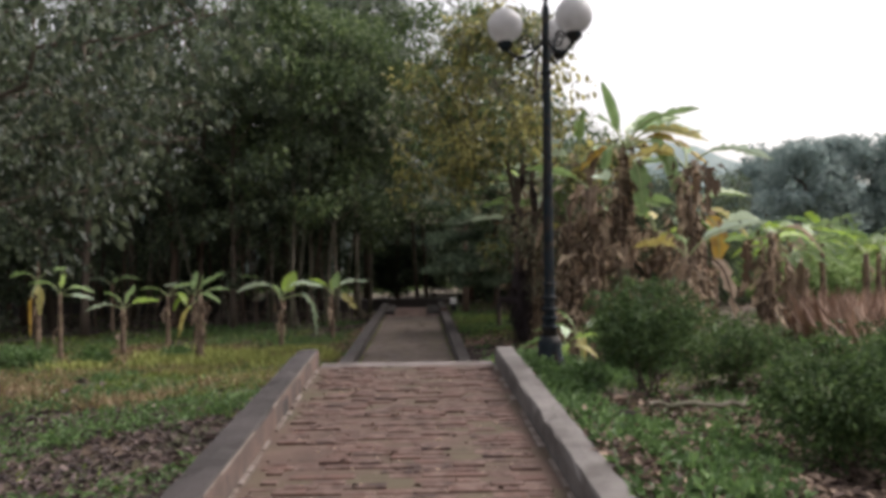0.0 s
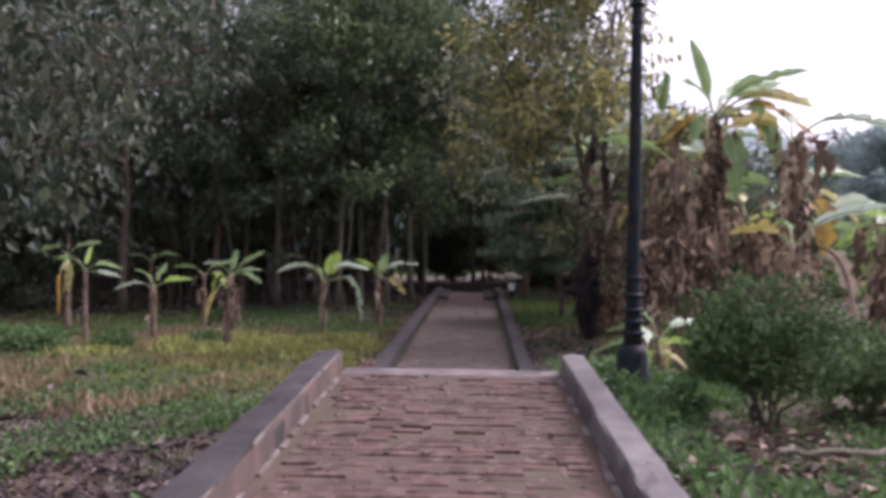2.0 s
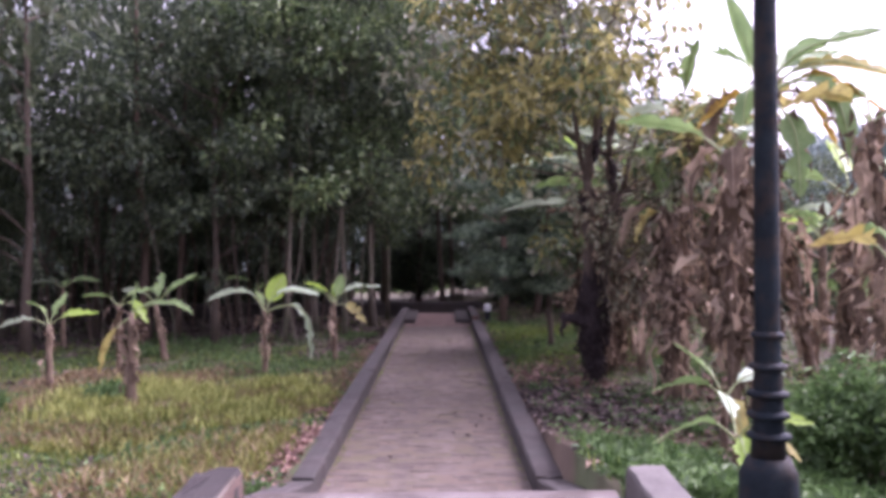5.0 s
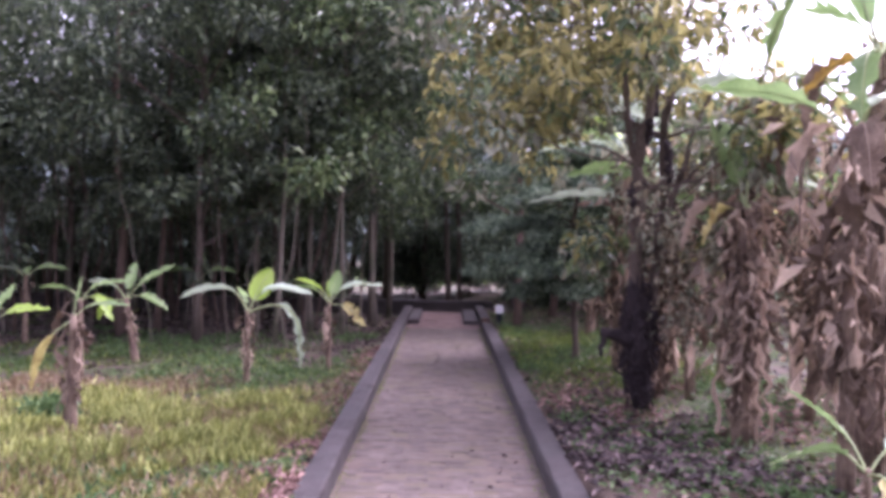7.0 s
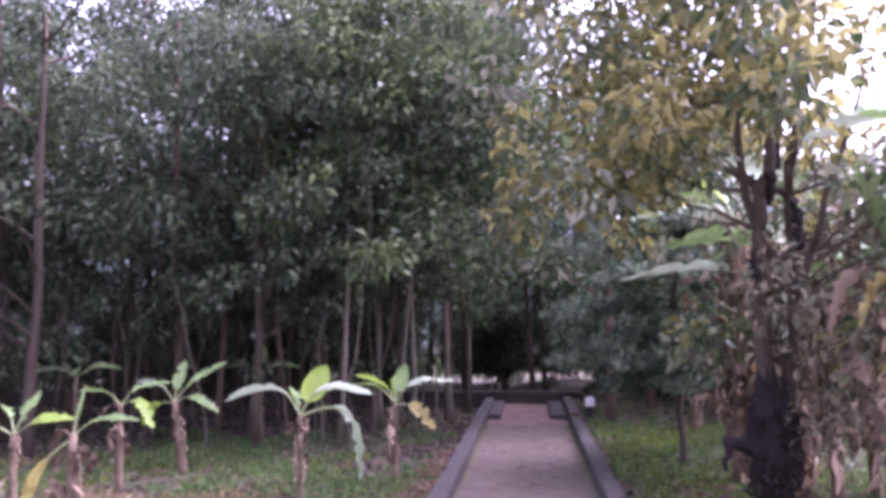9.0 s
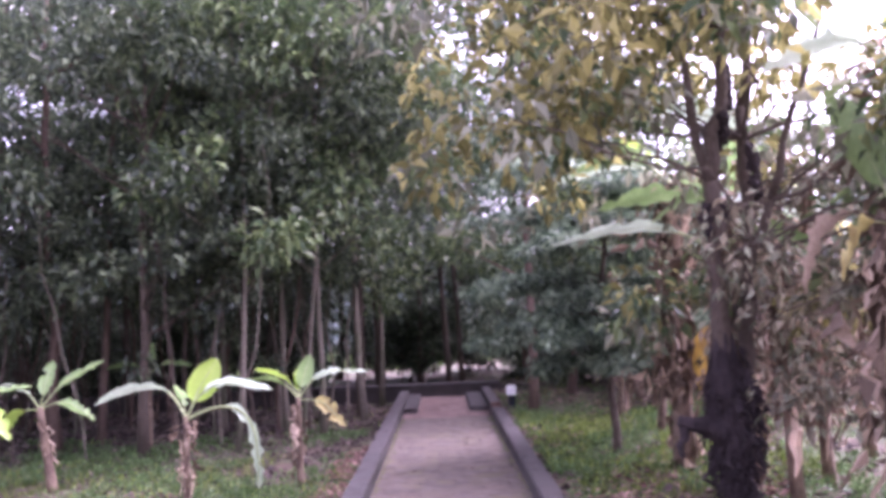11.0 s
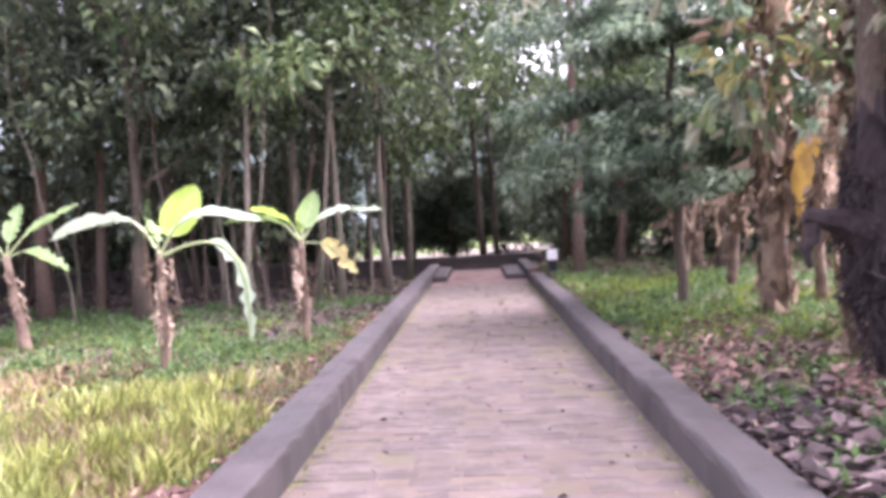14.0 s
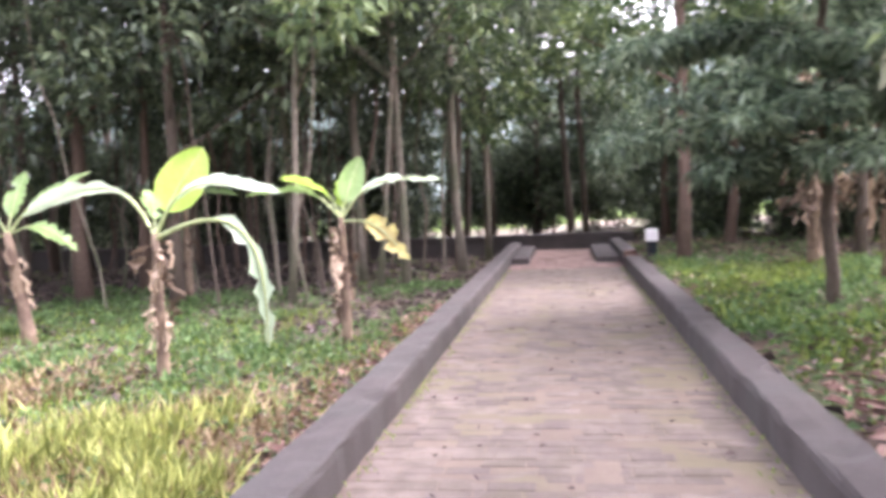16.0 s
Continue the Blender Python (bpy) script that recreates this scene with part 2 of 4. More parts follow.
def box(x0, x1, y0, y1, z0, z1, bevel=0.0):
    b = bevel
    v, f = [], []
    for z, s in ((z0, 0), (z1 - b, 0), (z1, b)) if b else ((z0, 0), (z1, 0)):
        v += [(x0 + s, y0 + s, z), (x1 - s, y0 + s, z), (x1 - s, y1 - s, z), (x0 + s, y1 - s, z)]
    k = len(v) // 4
    for i in range(k - 1):
        f += [[i * 4 + j, i * 4 + (j + 1) % 4, i * 4 + 4 + (j + 1) % 4, i * 4 + 4 + j] for j in range(4)]
    f += [[3, 2, 1, 0], [k * 4 - 4, k * 4 - 3, k * 4 - 2, k * 4 - 1]]
    return np.array(v, float), f


def blades(where, along, normal, length, width, fold=0.25, cup=0.1):
    """Pointed, folded leaves: each four points, two triangles."""
    along = along / (np.linalg.norm(along, axis=1, keepdims=True) + 1e-9)
    side = np.cross(along, normal)
    side /= np.linalg.norm(side, axis=1, keepdims=True) + 1e-9
    nor = np.cross(side, along)
    length, width = np.asarray(length)[:, None], np.asarray(width)[:, None]
    mid = where + along * length * 0.45
    v = np.stack([where, mid + side * width * 0.5 + nor * width * fold, where + along * length - nor * length * cup, mid - side * width * 0.5 + nor * width * fold], 1).reshape(-1, 3)
    i = np.arange(len(where))[:, None] * 4
    f = np.concatenate([i + [[0, 1, 2]], i + [[0, 2, 3]]], 1).reshape(-1, 3)
    return v, f


def leafage(clumps, per, size, spread, droop=0.4, slim=0.42, flat=0.7):
    """Leaves about clump centres: (n, 3) places, leaves each, leaf length, clump radius."""
    c = np.repeat(np.asarray(clumps, float), per, axis=0)
    off = RNG.normal(size=c.shape)
    off *= (spread * RNG.uniform(0.25, 1.0, (len(c), 1)) ** 0.6) / (np.linalg.norm(off, axis=1, keepdims=True) + 1e-9)
    off[:, 2] *= flat
    way = off / spread + RNG.normal(size=c.shape) * 0.6
    way[:, 2] -= droop
    nor = RNG.normal(size=c.shape) * 0.5 + [0, 0, 1]
    ln = size * RNG.uniform(0.55, 1.3, len(c))
    return blades(c + off, way, nor, ln, ln * slim * RNG.uniform(0.8, 1.25, len(c)))


def ground_z(x, y):
    """Height of the soil: higher beside the raised walk, falling to the lower path."""
    x, y = np.asarray(x, float), np.asarray(y, float)
    s = np.clip((y - 8) / 14, 0, 1)
    s = s * s * (3 - 2 * s)
    left = -0.42 - 0.62 * s
    r = np.clip((y - 9.5) / 8, 0, 1)
    r = r * r * (3 - 2 * r)
    right = -0.08 - 0.72 * r - 0.30 * np.clip((x - 1.6) / 1.6, 0, 1) * (1 - r)
    w = np.clip((x + 1) / 2, 0, 1)
    z = left * (1 - w) + right * w
    z = z + 0.035 * np.sin(1.9 * x + 0.7 * y) * np.sin(1.3 * y - 0.5 * x) + 0.02 * np.sin(5.1 * x) * np.sin(4.3 * y)
    far = np.clip((np.hypot(x, y - 15) - 40) / 60, 0, 1)
    z = z - 0.9 * far
    under = np.where((x > -1.12) & (x < 1.40) & (y < 10.9), -0.75, np.where((x > -1.2) & (x < 1.3) & (y < 36.2), -1.35, 10.0))
    return np.minimum(z, under)


def gz(x, y):
    return float(ground_z(x, y))


# ---- ground ----
def axis(lo, hi, far):
    near = np.arange(lo, hi + 0.01, 0.2)
    step = np.geomspace(0.4, far, 40)
    return np.concatenate([lo - step[::-1], near, hi + step])


gx, gy = axis(-11, 8, 900), axis(-3, 37, 900)
gx = np.sort(np.append(gx, [-1.115, 1.395, -1.205, 1.305]))
GX, GY = np.meshgrid(gx, gy)
GZ = ground_z(GX, GY)
nx, ny = len(gx), len(gy)
idx = np.arange(nx * ny).reshape(ny, nx)
quads = np.stack([idx[:-1, :-1], idx[:-1, 1:], idx[1:, 1:], idx[1:, :-1]], -1).reshape(-1, 4)
ground = make("ground", np.stack([GX, GY, GZ], -1).reshape(-1, 3), quads, M_SOIL, smooth=True)
tagged(ground, "dark damp soil with moss and thin grass", "ground", kind="structure")


def walk_z(y):
    return -0.04 * (10.4 - y)


# ---- kerbs ----
def kerb(name, x0, x1, y0, y1, top, base, material, label, skew=0.0):
    """A weathered kerb wall, built along y with worn rounded edges."""
    ys = np.arange(y0, y1 + 0.01, 0.16)
    prof = [(0, 0, 0), (0, 0.93, 1), (0.03, 0.975, 1), (0.09, 0.995, 1), (0.5, 1.0, 1), (0.91, 0.995, 1), (0.97, 0.975, 1), (1, 0.93, 1), (1, 0, 0)]
    v = []
    for i, y in enumerate(ys):
        t, b = top(y), base(y)
        for u, h, k in prof:
            j = k * 0.0045
            chip = -0.03 if k and RNG.random() < 0.025 else 0
            v.append((x0 + (x1 - x0) * u + skew * (y1 - y) + RNG.normal() * j * 0.8, y, b + (t - b) * h + RNG.normal() * j * 0.6 + chip))
    k = len(prof)
    f = [[i * k + j, i * k + j + 1, (i + 1) * k + j + 1, (i + 1) * k + j] for i in range(len(ys) - 1) for j in range(k - 1)]
    f += [list(range(k)), [(len(ys) - 1) * k + j for j in range(k)][::-1]]
    return tagged(make(name, v, f, material), label, "kerb", kind="structure")


# The left kerb of the raised walk is coloured much darker than the right.
kerb("kerb", -1.15, -0.89, -4, 10.62, lambda y: walk_z(y) + 0.2, lambda y: -0.8, M_KERB_DARK, "stained dark-grey concrete kerb beside the red brick walk")
kerb("kerb", 1.17, 1.40, -4, 10.70, lambda y: walk_z(y) + 0.19, lambda y: -0.8, M_KERB_TOP, "worn pale concrete kerb beside the red brick walk", 0.012)
kerb("kerb", -1.245, -0.985, 13.6, 34.9, lambda y: -0.70, lambda y: -1.3, M_KERB, "dark weathered concrete kerb along the lower path")
kerb("kerb", 1.02, 1.285, 13.6, 29.8, lambda y: -0.70, lambda y: -1.3, M_KERB, "dark weathered concrete kerb along the lower path")
kerb("kerb", -0.975, -0.66, 31.0, 34.9, lambda y: -0.79, lambda y: -1.3, M_KERB, "low dark side wall of the brick landing")
kerb("kerb", 0.58, 1.01, 31.0, 34.9, lambda y: -0.79, lambda y: -1.3, M_KERB, "low dark side wall of the brick landing")
kerb("kerb", 1.02, 1.285, 30.5, 34.9, lambda y: -0.66, lambda y: -1.3, M_KERB, "dark short kerb beyond the bollard")


def sloped(x0, x1, y0, y1, z0, z1, bevel, skew=0.0):
    """A strip that follows the fall of the raised walk."""
    v, f = box(x0, x1, y0, y1, z0, z1, bevel)
    v[:, 0] += skew * (10.7 - v[:, 1])
    v[:, 2] += walk_z(v[:, 1])
    return v, f


def broken_strip(x0, x1, z0, z1, step, chance, label, material, skew=0.0, flip=False):
    strip = []
    for y in np.arange(-3, 10.25, step):
        if RNG.random() < chance:
            w = (x1 - x0) * RNG.uniform(0.55, 1.0)
            a, b = (x1 - w, x1) if flip else (x0, x0 + w)
            strip.append(sloped(a, b, y, min(y + step * RNG.uniform(0.6, 0.99), 10.4), z0, z1 + RNG.normal() * 0.004, 0.004, skew))
    tagged(make("trim", *join(*strip), material), label, "trim", kind="structure")


broken_strip(-0.886, -0.84, -0.02, 0.014, 0.27, 0.8, "broken pale plaster strip at the kerb foot", M_PLASTER)
broken_strip(1.105, 1.166, -0.02, 0.014, 0.31, 0.8, "broken pale plaster strip at the kerb foot", M_PLASTER, 0.012, True)
broken_strip(-0.897, -0.886, 0.18, 0.203, 2.1, 1.0, "chipped pale cement edge of the kerb", M_PLASTER)
# Reddish plaster face; its lit look is also put into the lighter colour.
tagged(make("trim", *sloped(-0.892, -0.886, -3.9, 10.55, 0.0, 0.176, 0.002), M_KERB_FACE), "reddish plastered inner face of the kerb, toned as its lit side", "trim", kind="structure")

# ---- raised walk, steps, lower path ----
v, f = box(-0.893, 1.22, -4, 10.4, -0.8, -0.004)
v[4:, 2] += walk_z(v[4:, 1])
red_walk = tagged(make("pavement", v, f, M_MORTAR), "worn red brick walk between low kerbs", "pavement", kind="structure")
v, f = box(-0.99, 1.025, 13.05, 30.0, -1.3, -0.9012)
grey_path = tagged(make("pavement", v, f, M_DUST), "dusty grey-pink brick path between dark kerbs", "pavement", kind="structure")
v, f = box(-0.99, 1.025, 30.0, 35.1, -1.3, -0.914)
end_path = tagged(make("pavement", v, f, M_MORTAR), "reddish brick landing where the path ends", "pavement", kind="structure")

stairs = tagged(new("stairs"), "worn concrete steps down from the red walk", "stairs", kind="structure")
v, f = box(-0.886, 1.166, 10.4, 10.76, -1.3, 0.006, 0.012)
part("landing_slab", (v, f), M_SLAB, stairs, "grey concrete edging slab")
for i in range(4):
    y0 = 10.76 + 0.58 * i
    part("step", box(-0.978, 1.025, y0, y0 + 0.58, -1.3, -0.18 * (i + 1), 0.012), M_SLAB, stairs)
for x0, x1 in ((-1.245, -0.981), (1.028, 1.285)):
    v, f = box(x0, x1, 10.77, 13.58, -1.35, -0.1, 0.02)
    v[:, 2] = np.where((v[:, 2] > -1) & (v[:, 1] > 12), v[:, 2] - 0.62, v[:, 2] - 0.02 * (v[:, 2] > -1))
    part("cheek_wall", (v, f), M_KERB, stairs)

tagged(make("wall_end", *join(box(-17, 1.6, 35.15, 35.45, -1.4, -0.62, 0.02), box(-17, 1.6, 35.10, 35.50, -0.617, -0.55, 0.015)), M_KERB), "low dark weathered wall across the path's end", "wall", kind="structure")

# ---- trees ----


def limb(a, b, r0, r1, sag=0.0, n=7, jit=0.05, seg=7):
    a, b = np.asarray(a, float), np.asarray(b, float)
    t = np.linspace(0, 1, n)[:, None]
    p = a + (b - a) * t
    p[1:-1] += RNG.normal(size=(n - 2, 3)) * jit * np.linalg.norm(b - a) * 0.35
    p[:, 2] += sag * 4 * (t * (1 - t))[:, 0]
    return tube(p, np.linspace(r0, r1, n), seg, 0.05)


def slim_tree(at, height, r, crown_lo, crown_r, clumps, per, size, leaf, bark, label, lean=(0, 0), group="", name="tree", spread=0.5, slim=0.42):
    x, y, z = at
    t = empty(name, at, label, "tree", group)
    top = np.array([lean[0], lean[1], height])
    n = 9
    tt = np.linspace(0, 1, n)[:, None]
    p = top * tt
    p[1:, :2] += np.cumsum(RNG.normal(size=(n - 1, 2)), 0) * 0.035 * height / 8
    part("trunk", tube(p, r * (1 - 0.7 * tt[:, 0]) * np.where(tt[:, 0] < 0.05, 1.3, 1), 8, 0.05), bark, t, smooth=True)
    cs, twigs = [], []
    for i in range(clumps):
        h = crown_lo + (height * 1.03 - crown_lo) * RNG.random() ** 0.85
        k = (h - crown_lo) / (height - crown_lo)
        rad = crown_r * (0.45 + 0.75 * math.sin(math.pi * min(max(k * 0.85 + 0.1, 0), 1))) * RNG.uniform(0.3, 1.0) ** 0.6
        a = RNG.uniform(0, 2 * math.pi)
        base = np.array([np.interp(h / height, tt[:, 0], p[:, 0]), np.interp(h / height, tt[:, 0], p[:, 1]), h])
        c = base + [rad * math.cos(a), rad * math.sin(a), 0.15 * rad]
        cs.append(c)
        if i % 3 == 0:
            twigs.append(limb(base - [0, 0, 0.4 * rad], c, r * 0.3, 0.008, n=5, seg=5))
    for q in twigs:
        part("limb", q, bark, t)
    part("crown", leafage(cs, per, size, spread, slim=slim), leaf, t)
    return t


# forest on the field side: slender trees in the dark behind the banana plants
forest = [(-7.7, 28.0, 0.13, 1), (-7.2, 29.0, 0.09, 1), (-3.8, 26.8, 0.055, 2), (-3.4, 29.4, 0.07, 2), (-1.9, 31.1, 0.085, 2), (-2.1, 32.2, 0.07, 0),
          (-5.0, 30.4, 0.06, 2), (-2.9, 28.4, 0.045, 2), (-6.2, 31.5, 0.07, 0), (-9.6, 29.2, 0.09, 0), (-11.4, 27.4, 0.10, 0), (-13.3, 29.6, 0.12, 1),
          (-10.6, 32.5, 0.09, 0), (-15.6, 27.0, 0.11, 0), (-18.2, 30.2, 0.12, 0), (-4.4, 33.6, 0.08, 2), (-8.4, 33.8, 0.08, 0), (-1.7, 34.2, 0.07, 2),
          (-12.6, 34.5, 0.1, 0), (-2.6, 37.5, 0.09, 0), (-16, 34, 0.1, 0), (0.6, 38.6, 0.09, 0), (-21, 28, 0.12, 0)]
BARKS = (M_BARK, M_BARK_RED, M_BARK_PALE)
kinds = ("dark slender tree with dense leaves in the grove", "reddish-barked slender tree in the dark grove", "pale thin-stemmed tree in the dark grove")
for i, (x, y, r, b) in enumerate(forest):
    z = float(ground_z(x, y)) - 0.03
    h = RNG.uniform(9.0, 11.5)
    dense = 46 if x > -5.5 else 26 if x > -10.5 else 36
    slim_tree((x, y, z), h, r, RNG.uniform(2.6, 3.6), RNG.uniform(1.7, 2.4), dense, 105, 0.23, (M_LEAF_DARK, M_LEAF_DARK, M_LEAF_MID)[i % 3], BARKS[b], kinds[b], (RNG.normal() * 0.3, RNG.normal() * 0.3), "slender trees of the grove", spread=0.62)
# thin bare stems between them
for i in range(84):
    x, y = RNG.uniform(-15, -1.6), RNG.uniform(26.5, 34.5)
    st = empty("sapling", (x, y, float(ground_z(x, y)) - 0.03), "thin bare leaning stem in the grove", "sapling", "thin stems of the grove")
    hh = RNG.uniform(4.5, 8)
    part("stem", limb((0, 0, 0), (RNG.normal() * 0.5, RNG.normal() * 0.5, hh), RNG.uniform(0.018, 0.04), 0.01, n=8, jit=0.04, seg=6), BARKS[i % 3], st)
    part("crown", leafage(np.array([0, 0, hh * 0.8]) + RNG.normal(size=(8, 3)) * [0.5, 0.5, 0.9], 60, 0.18, 0.4), M_LEAF_DARK, st)

# trees nearer the walk on the field side
slim_tree((-9.5, 25.2, -1.05), 9.0, 0.12, 1.7, 2.5, 36, 105, 0.22, M_LEAF_DARK, M_BARK, "dark leafy tree at the grove's edge", spread=0.65, group="trees at the grove's edge")
slim_tree((-13.2, 23.5, -1.05), 9.5, 0.14, 1.8, 2.8, 52, 110, 0.22, M_LEAF_DARK, M_BARK, "dark leafy tree at the grove's edge", spread=0.7, group="trees at the grove's edge")
slim_tree((-5.6, 27.0, -1.05), 8.5, 0.10, 2.5, 2.4, 56, 120, 0.21, M_LEAF_DARK, M_BARK, "dark leafy tree at the grove's edge", spread=0.65, group="trees at the grove's edge")
slim_tree((-2.5, 28.6, -1.05), 10.0, 0.065, 3.2, 2.2, 64, 120, 0.2, M_LEAF_MID, M_BARK_PALE, "tall green leafy tree close beside the path", spread=0.6, group="trees at the grove's edge")
slim_tree((-17.5, 21.5, -1.0), 9.5, 0.14, 1.6, 3.0, 54, 110, 0.23, M_LEAF_DARK, M_BARK, "dark leafy tree at the grove's edge", spread=0.7, group="trees at the grove's edge")

# trees beyond the path's end and on the other side
for x, y, r, h, lo, leaf in ((1.85, 28.9, 0.10, 10.5, 3.0, M_LEAF_MID), (4.6, 29.4, 0.09, 6.5, 2.2, M_LEAF_MID), (3.2, 32.5, 0.10, 9, 1.8, M_LEAF_BLUE), (6.8, 31.0, 0.1, 4.6, 1.6, M_LEAF_DARK), (2.6, 37.5, 0.1, 9, 1.6, M_LEAF_BLUE), (5.2, 36.5, 0.1, 6.5, 1.8, M_LEAF_DARK), (-0.8, 41.5, 0.1, 10.5, 1.0, M_LEAF_DARK), (9.3, 33.0, 0.12, 4.5, 1.6, M_LEAF_DARK), (0.2, 37.0, 0.09, 11, 3.4, M_LEAF_MID)):
    slim_tree((x, y, float(ground_z(x, y)) - 0.03), h, r, lo, 2.3, 52, 105, 0.22, leaf, M_BARK_RED if r > 0.095 else M_BARK, "leafy tree with a reddish-brown trunk beyond the path", (RNG.normal() * 0.3, 0), "trees beyond the path", spread=0.62)

for x, y, h in ((-2.2, 40.5, 15.5), (-6.4, 39.0, 15.0), (-10.2, 39.5, 14.5), (-4.2, 45.0, 16.0), (-14.5, 40.5, 14.5), (-19.0, 37.0, 13.5)):
    slim_tree((x, y, gz(x, y) - 0.03), h, 0.15, 5.0, 2.8, 64, 100, 0.3, M_LEAF_DARK, M_BARK, "tall dark leafy tree at the back of the grove", group="tall trees of the grove", spread=0.85)

# dense low growth behind the grove, with gaps below on to the bright field
under = [(-6.2, 44, 2.6), (-2.75, 44.5, 1.3), (-0.55, 45, 1.2), (1.9, 44, 1.3), (4.2, 43, 2.0), (-10.5, 43, 2.8), (-15, 42, 3.0), (8, 41, 2.8), (-20, 40, 3.0), (12.5, 39, 3.0),
         (-5.5, 39.0, 1.6), (-8.5, 37.6, 1.8), (-12, 38.5, 2.0), (-16.5, 37.0, 2.2), (3.4, 39.6, 1.4), (6.2, 37.4, 1.8), (-1.2, 42.2, 1.2), (0.9, 41.2, 1.2), (9.5, 36.0, 2.0), (5.4, 34.6, 1.2), (8.0, 33.6, 1.4), (11.5, 33.0, 1.6), (-4.6, 37.2, 1.2), (-7.2, 36.7, 1.5), (-10, 36.5, 1.7), (-13.4, 36.6, 1.9), (4.0, 36.6, 1.0), (-15, 22.5, 1.8), (-18, 24.5, 2.4), (-13.2, 26, 1.8), (-20.5, 21, 2.4), (-17.5, 18.5, 2.0), (-22, 26, 2.6), (-25, 44, 3.2), (-27, 36, 3.0), (-24, 32, 3.0), (-30, 41, 3.2)]
for i, (x, y, w) in enumerate(under):
    sh = empty("shrub", (x, y, float(ground_z(x, y)) - 0.03), "dark leafy undergrowth shrub of the grove", "shrub", "undergrowth shrubs")
    cs = RNG.normal(size=(64, 3)) * [w * 0.5, 0.6, 1.5] + [0, 0, 1.9]
    low = 0.75 if -3.6 < x < 3 else 0.12
    cs[:, 2] = np.abs(cs[:, 2] - low) + low
    for q in cs[:8]:
        part("stem", limb((RNG.normal() * 0.15, RNG.normal() * 0.1, 0), q, 0.03, 0.008, n=5, seg=5), M_BARK, sh)
    part("crown", leafage(cs, 100, 0.21, 0.5), M_LEAF_DARK, sh)

# the tree that overhangs the path: black fibrous foot, forking stems, olive-yellow leaves
ot = empty("overhanging_tree", (2.53, 18.85, -0.80), "forked tree with a black fibrous foot and yellowing leaves", "tree")
foot = [(0.04, 0, -0.05), (0.0, 0, 0.5), (-0.03, 0, 0.95), (-0.05, 0, 1.4), (-0.06, 0, 1.85)]
part("foot", tube(foot, [0.065, 0.09, 0.16, 0.135, 0.08], 18, 0.22), M_BLACKROOT, ot, "black shaggy root mass", smooth=True)
hair = RNG.uniform(0, 1, (1500, 3))
ang, hh = hair[:, 0] * 2 * np.pi * 3, 0.15 + hair[:, 1] * 1.6
rad = np.interp(hh, [0, 0.5, 0.95, 1.4, 1.85], [0.08, 0.125, 0.23, 0.19, 0.08])
pts = np.stack([np.cos(ang) * rad - 0.03, np.sin(ang) * rad, hh], 1)
part("shaggy_fibre", blades(pts, np.stack([np.cos(ang) * 0.8, np.sin(ang) * 0.8, -0.9 + 0 * ang], 1), RNG.normal(size=(1500, 3)), 0.03 + 0.08 * hair[:, 2], 0.008 + 0.014 * hair[:, 0]), M_BLACKROOT, ot)["kind"] = "stuff"
for k in range(110):
    a, h = RNG.uniform(0, 2 * math.pi), RNG.uniform(0.3, 1.6)
    r = float(np.interp(h, [0, 0.5, 0.95, 1.4, 1.85], [0.06, 0.09, 0.18, 0.15, 0.07])) * RNG.uniform(0.8, 1.3)
    at = np.array([r * math.cos(a), r * math.sin(a), h])
    part("shag", limb(at, at + [0.10 * math.cos(a) * RNG.random(), 0.10 * math.sin(a) * RNG.random(), -RNG.uniform(0.12, 0.38)], RNG.uniform(0.02, 0.045), 0.006, n=5, jit=0.4, seg=6), M_BLACKROOT, ot)
part("side_root", join(limb((-0.1, -0.05, 1.0), (-0.52, -0.1, 1.12), 0.13, 0.05, n=6, jit=0.2), limb((-0.45, -0.1, 1.12), (-0.5, -0.1, 0.8), 0.06, 0.02, n=5, jit=0.2)), M_BLACKROOT, ot)
stems = [((-0.06, 0, 1.6), (-0.10, -0.1, 3.2), 0.085, 0.07), ((-0.10, -0.1, 3.2), (0.12, -0.1, 4.6), 0.07, 0.05), ((0.12, -0.1, 4.6), (0.45, -0.2, 6.6), 0.05, 0.02),
         ((-0.10, -0.1, 3.2), (-0.5, -0.3, 5.6), 0.05, 0.02), ((0.12, 0.1, 0.9), (0.32, 0.15, 2.6), 0.075, 0.06), ((0.32, 0.15, 2.6), (0.28, 0.1, 3.9), 0.06, 0.05), ((0.28, 0.1, 3.9), (0.75, 0.3, 6.0), 0.05, 0.02),
         ((0.02, -0.05, 1.9), (0.42, -0.1, 3.0), 0.05, 0.04), ((0.42, -0.1, 3.0), (0.95, -0.3, 4.8), 0.04, 0.015)]
for a, b, r0, r1 in stems:
    part("stem", limb(a, b, r0, r1, n=8, jit=0.04, seg=9), M_BARK, ot, smooth=True)
cs = []
for i in range(290):
    a, q = RNG.uniform(0, 2 * np.pi), RNG.random() ** 0.6
    h = RNG.uniform(1.9, 7.4)
    reach = 2.7 * (0.55 + 0.45 * math.sin((h - 2.0) / 5.0 * math.pi))
    px = -0.3 + q * reach * math.cos(a)
    if h < 2.7 and px < -0.7:
        h += 1.6
    ly = 0.2 + q * reach * math.sin(a) * 0.95
    shows = (-1.8 < px < 0.0 and ly < 1.3 and 2.3 < h < 3.7) or (abs(px) < 0.8 and ly < -0.2 and h < 3.4) or (abs(px) < 1.1 and ly < 0.8 and h < 2.75)
    if not shows and (px < 0.4 or RNG.random() < (0.9 if h < 4.4 else 0.5)):
        cs.append((px, ly, h))
cs = np.array(cs)
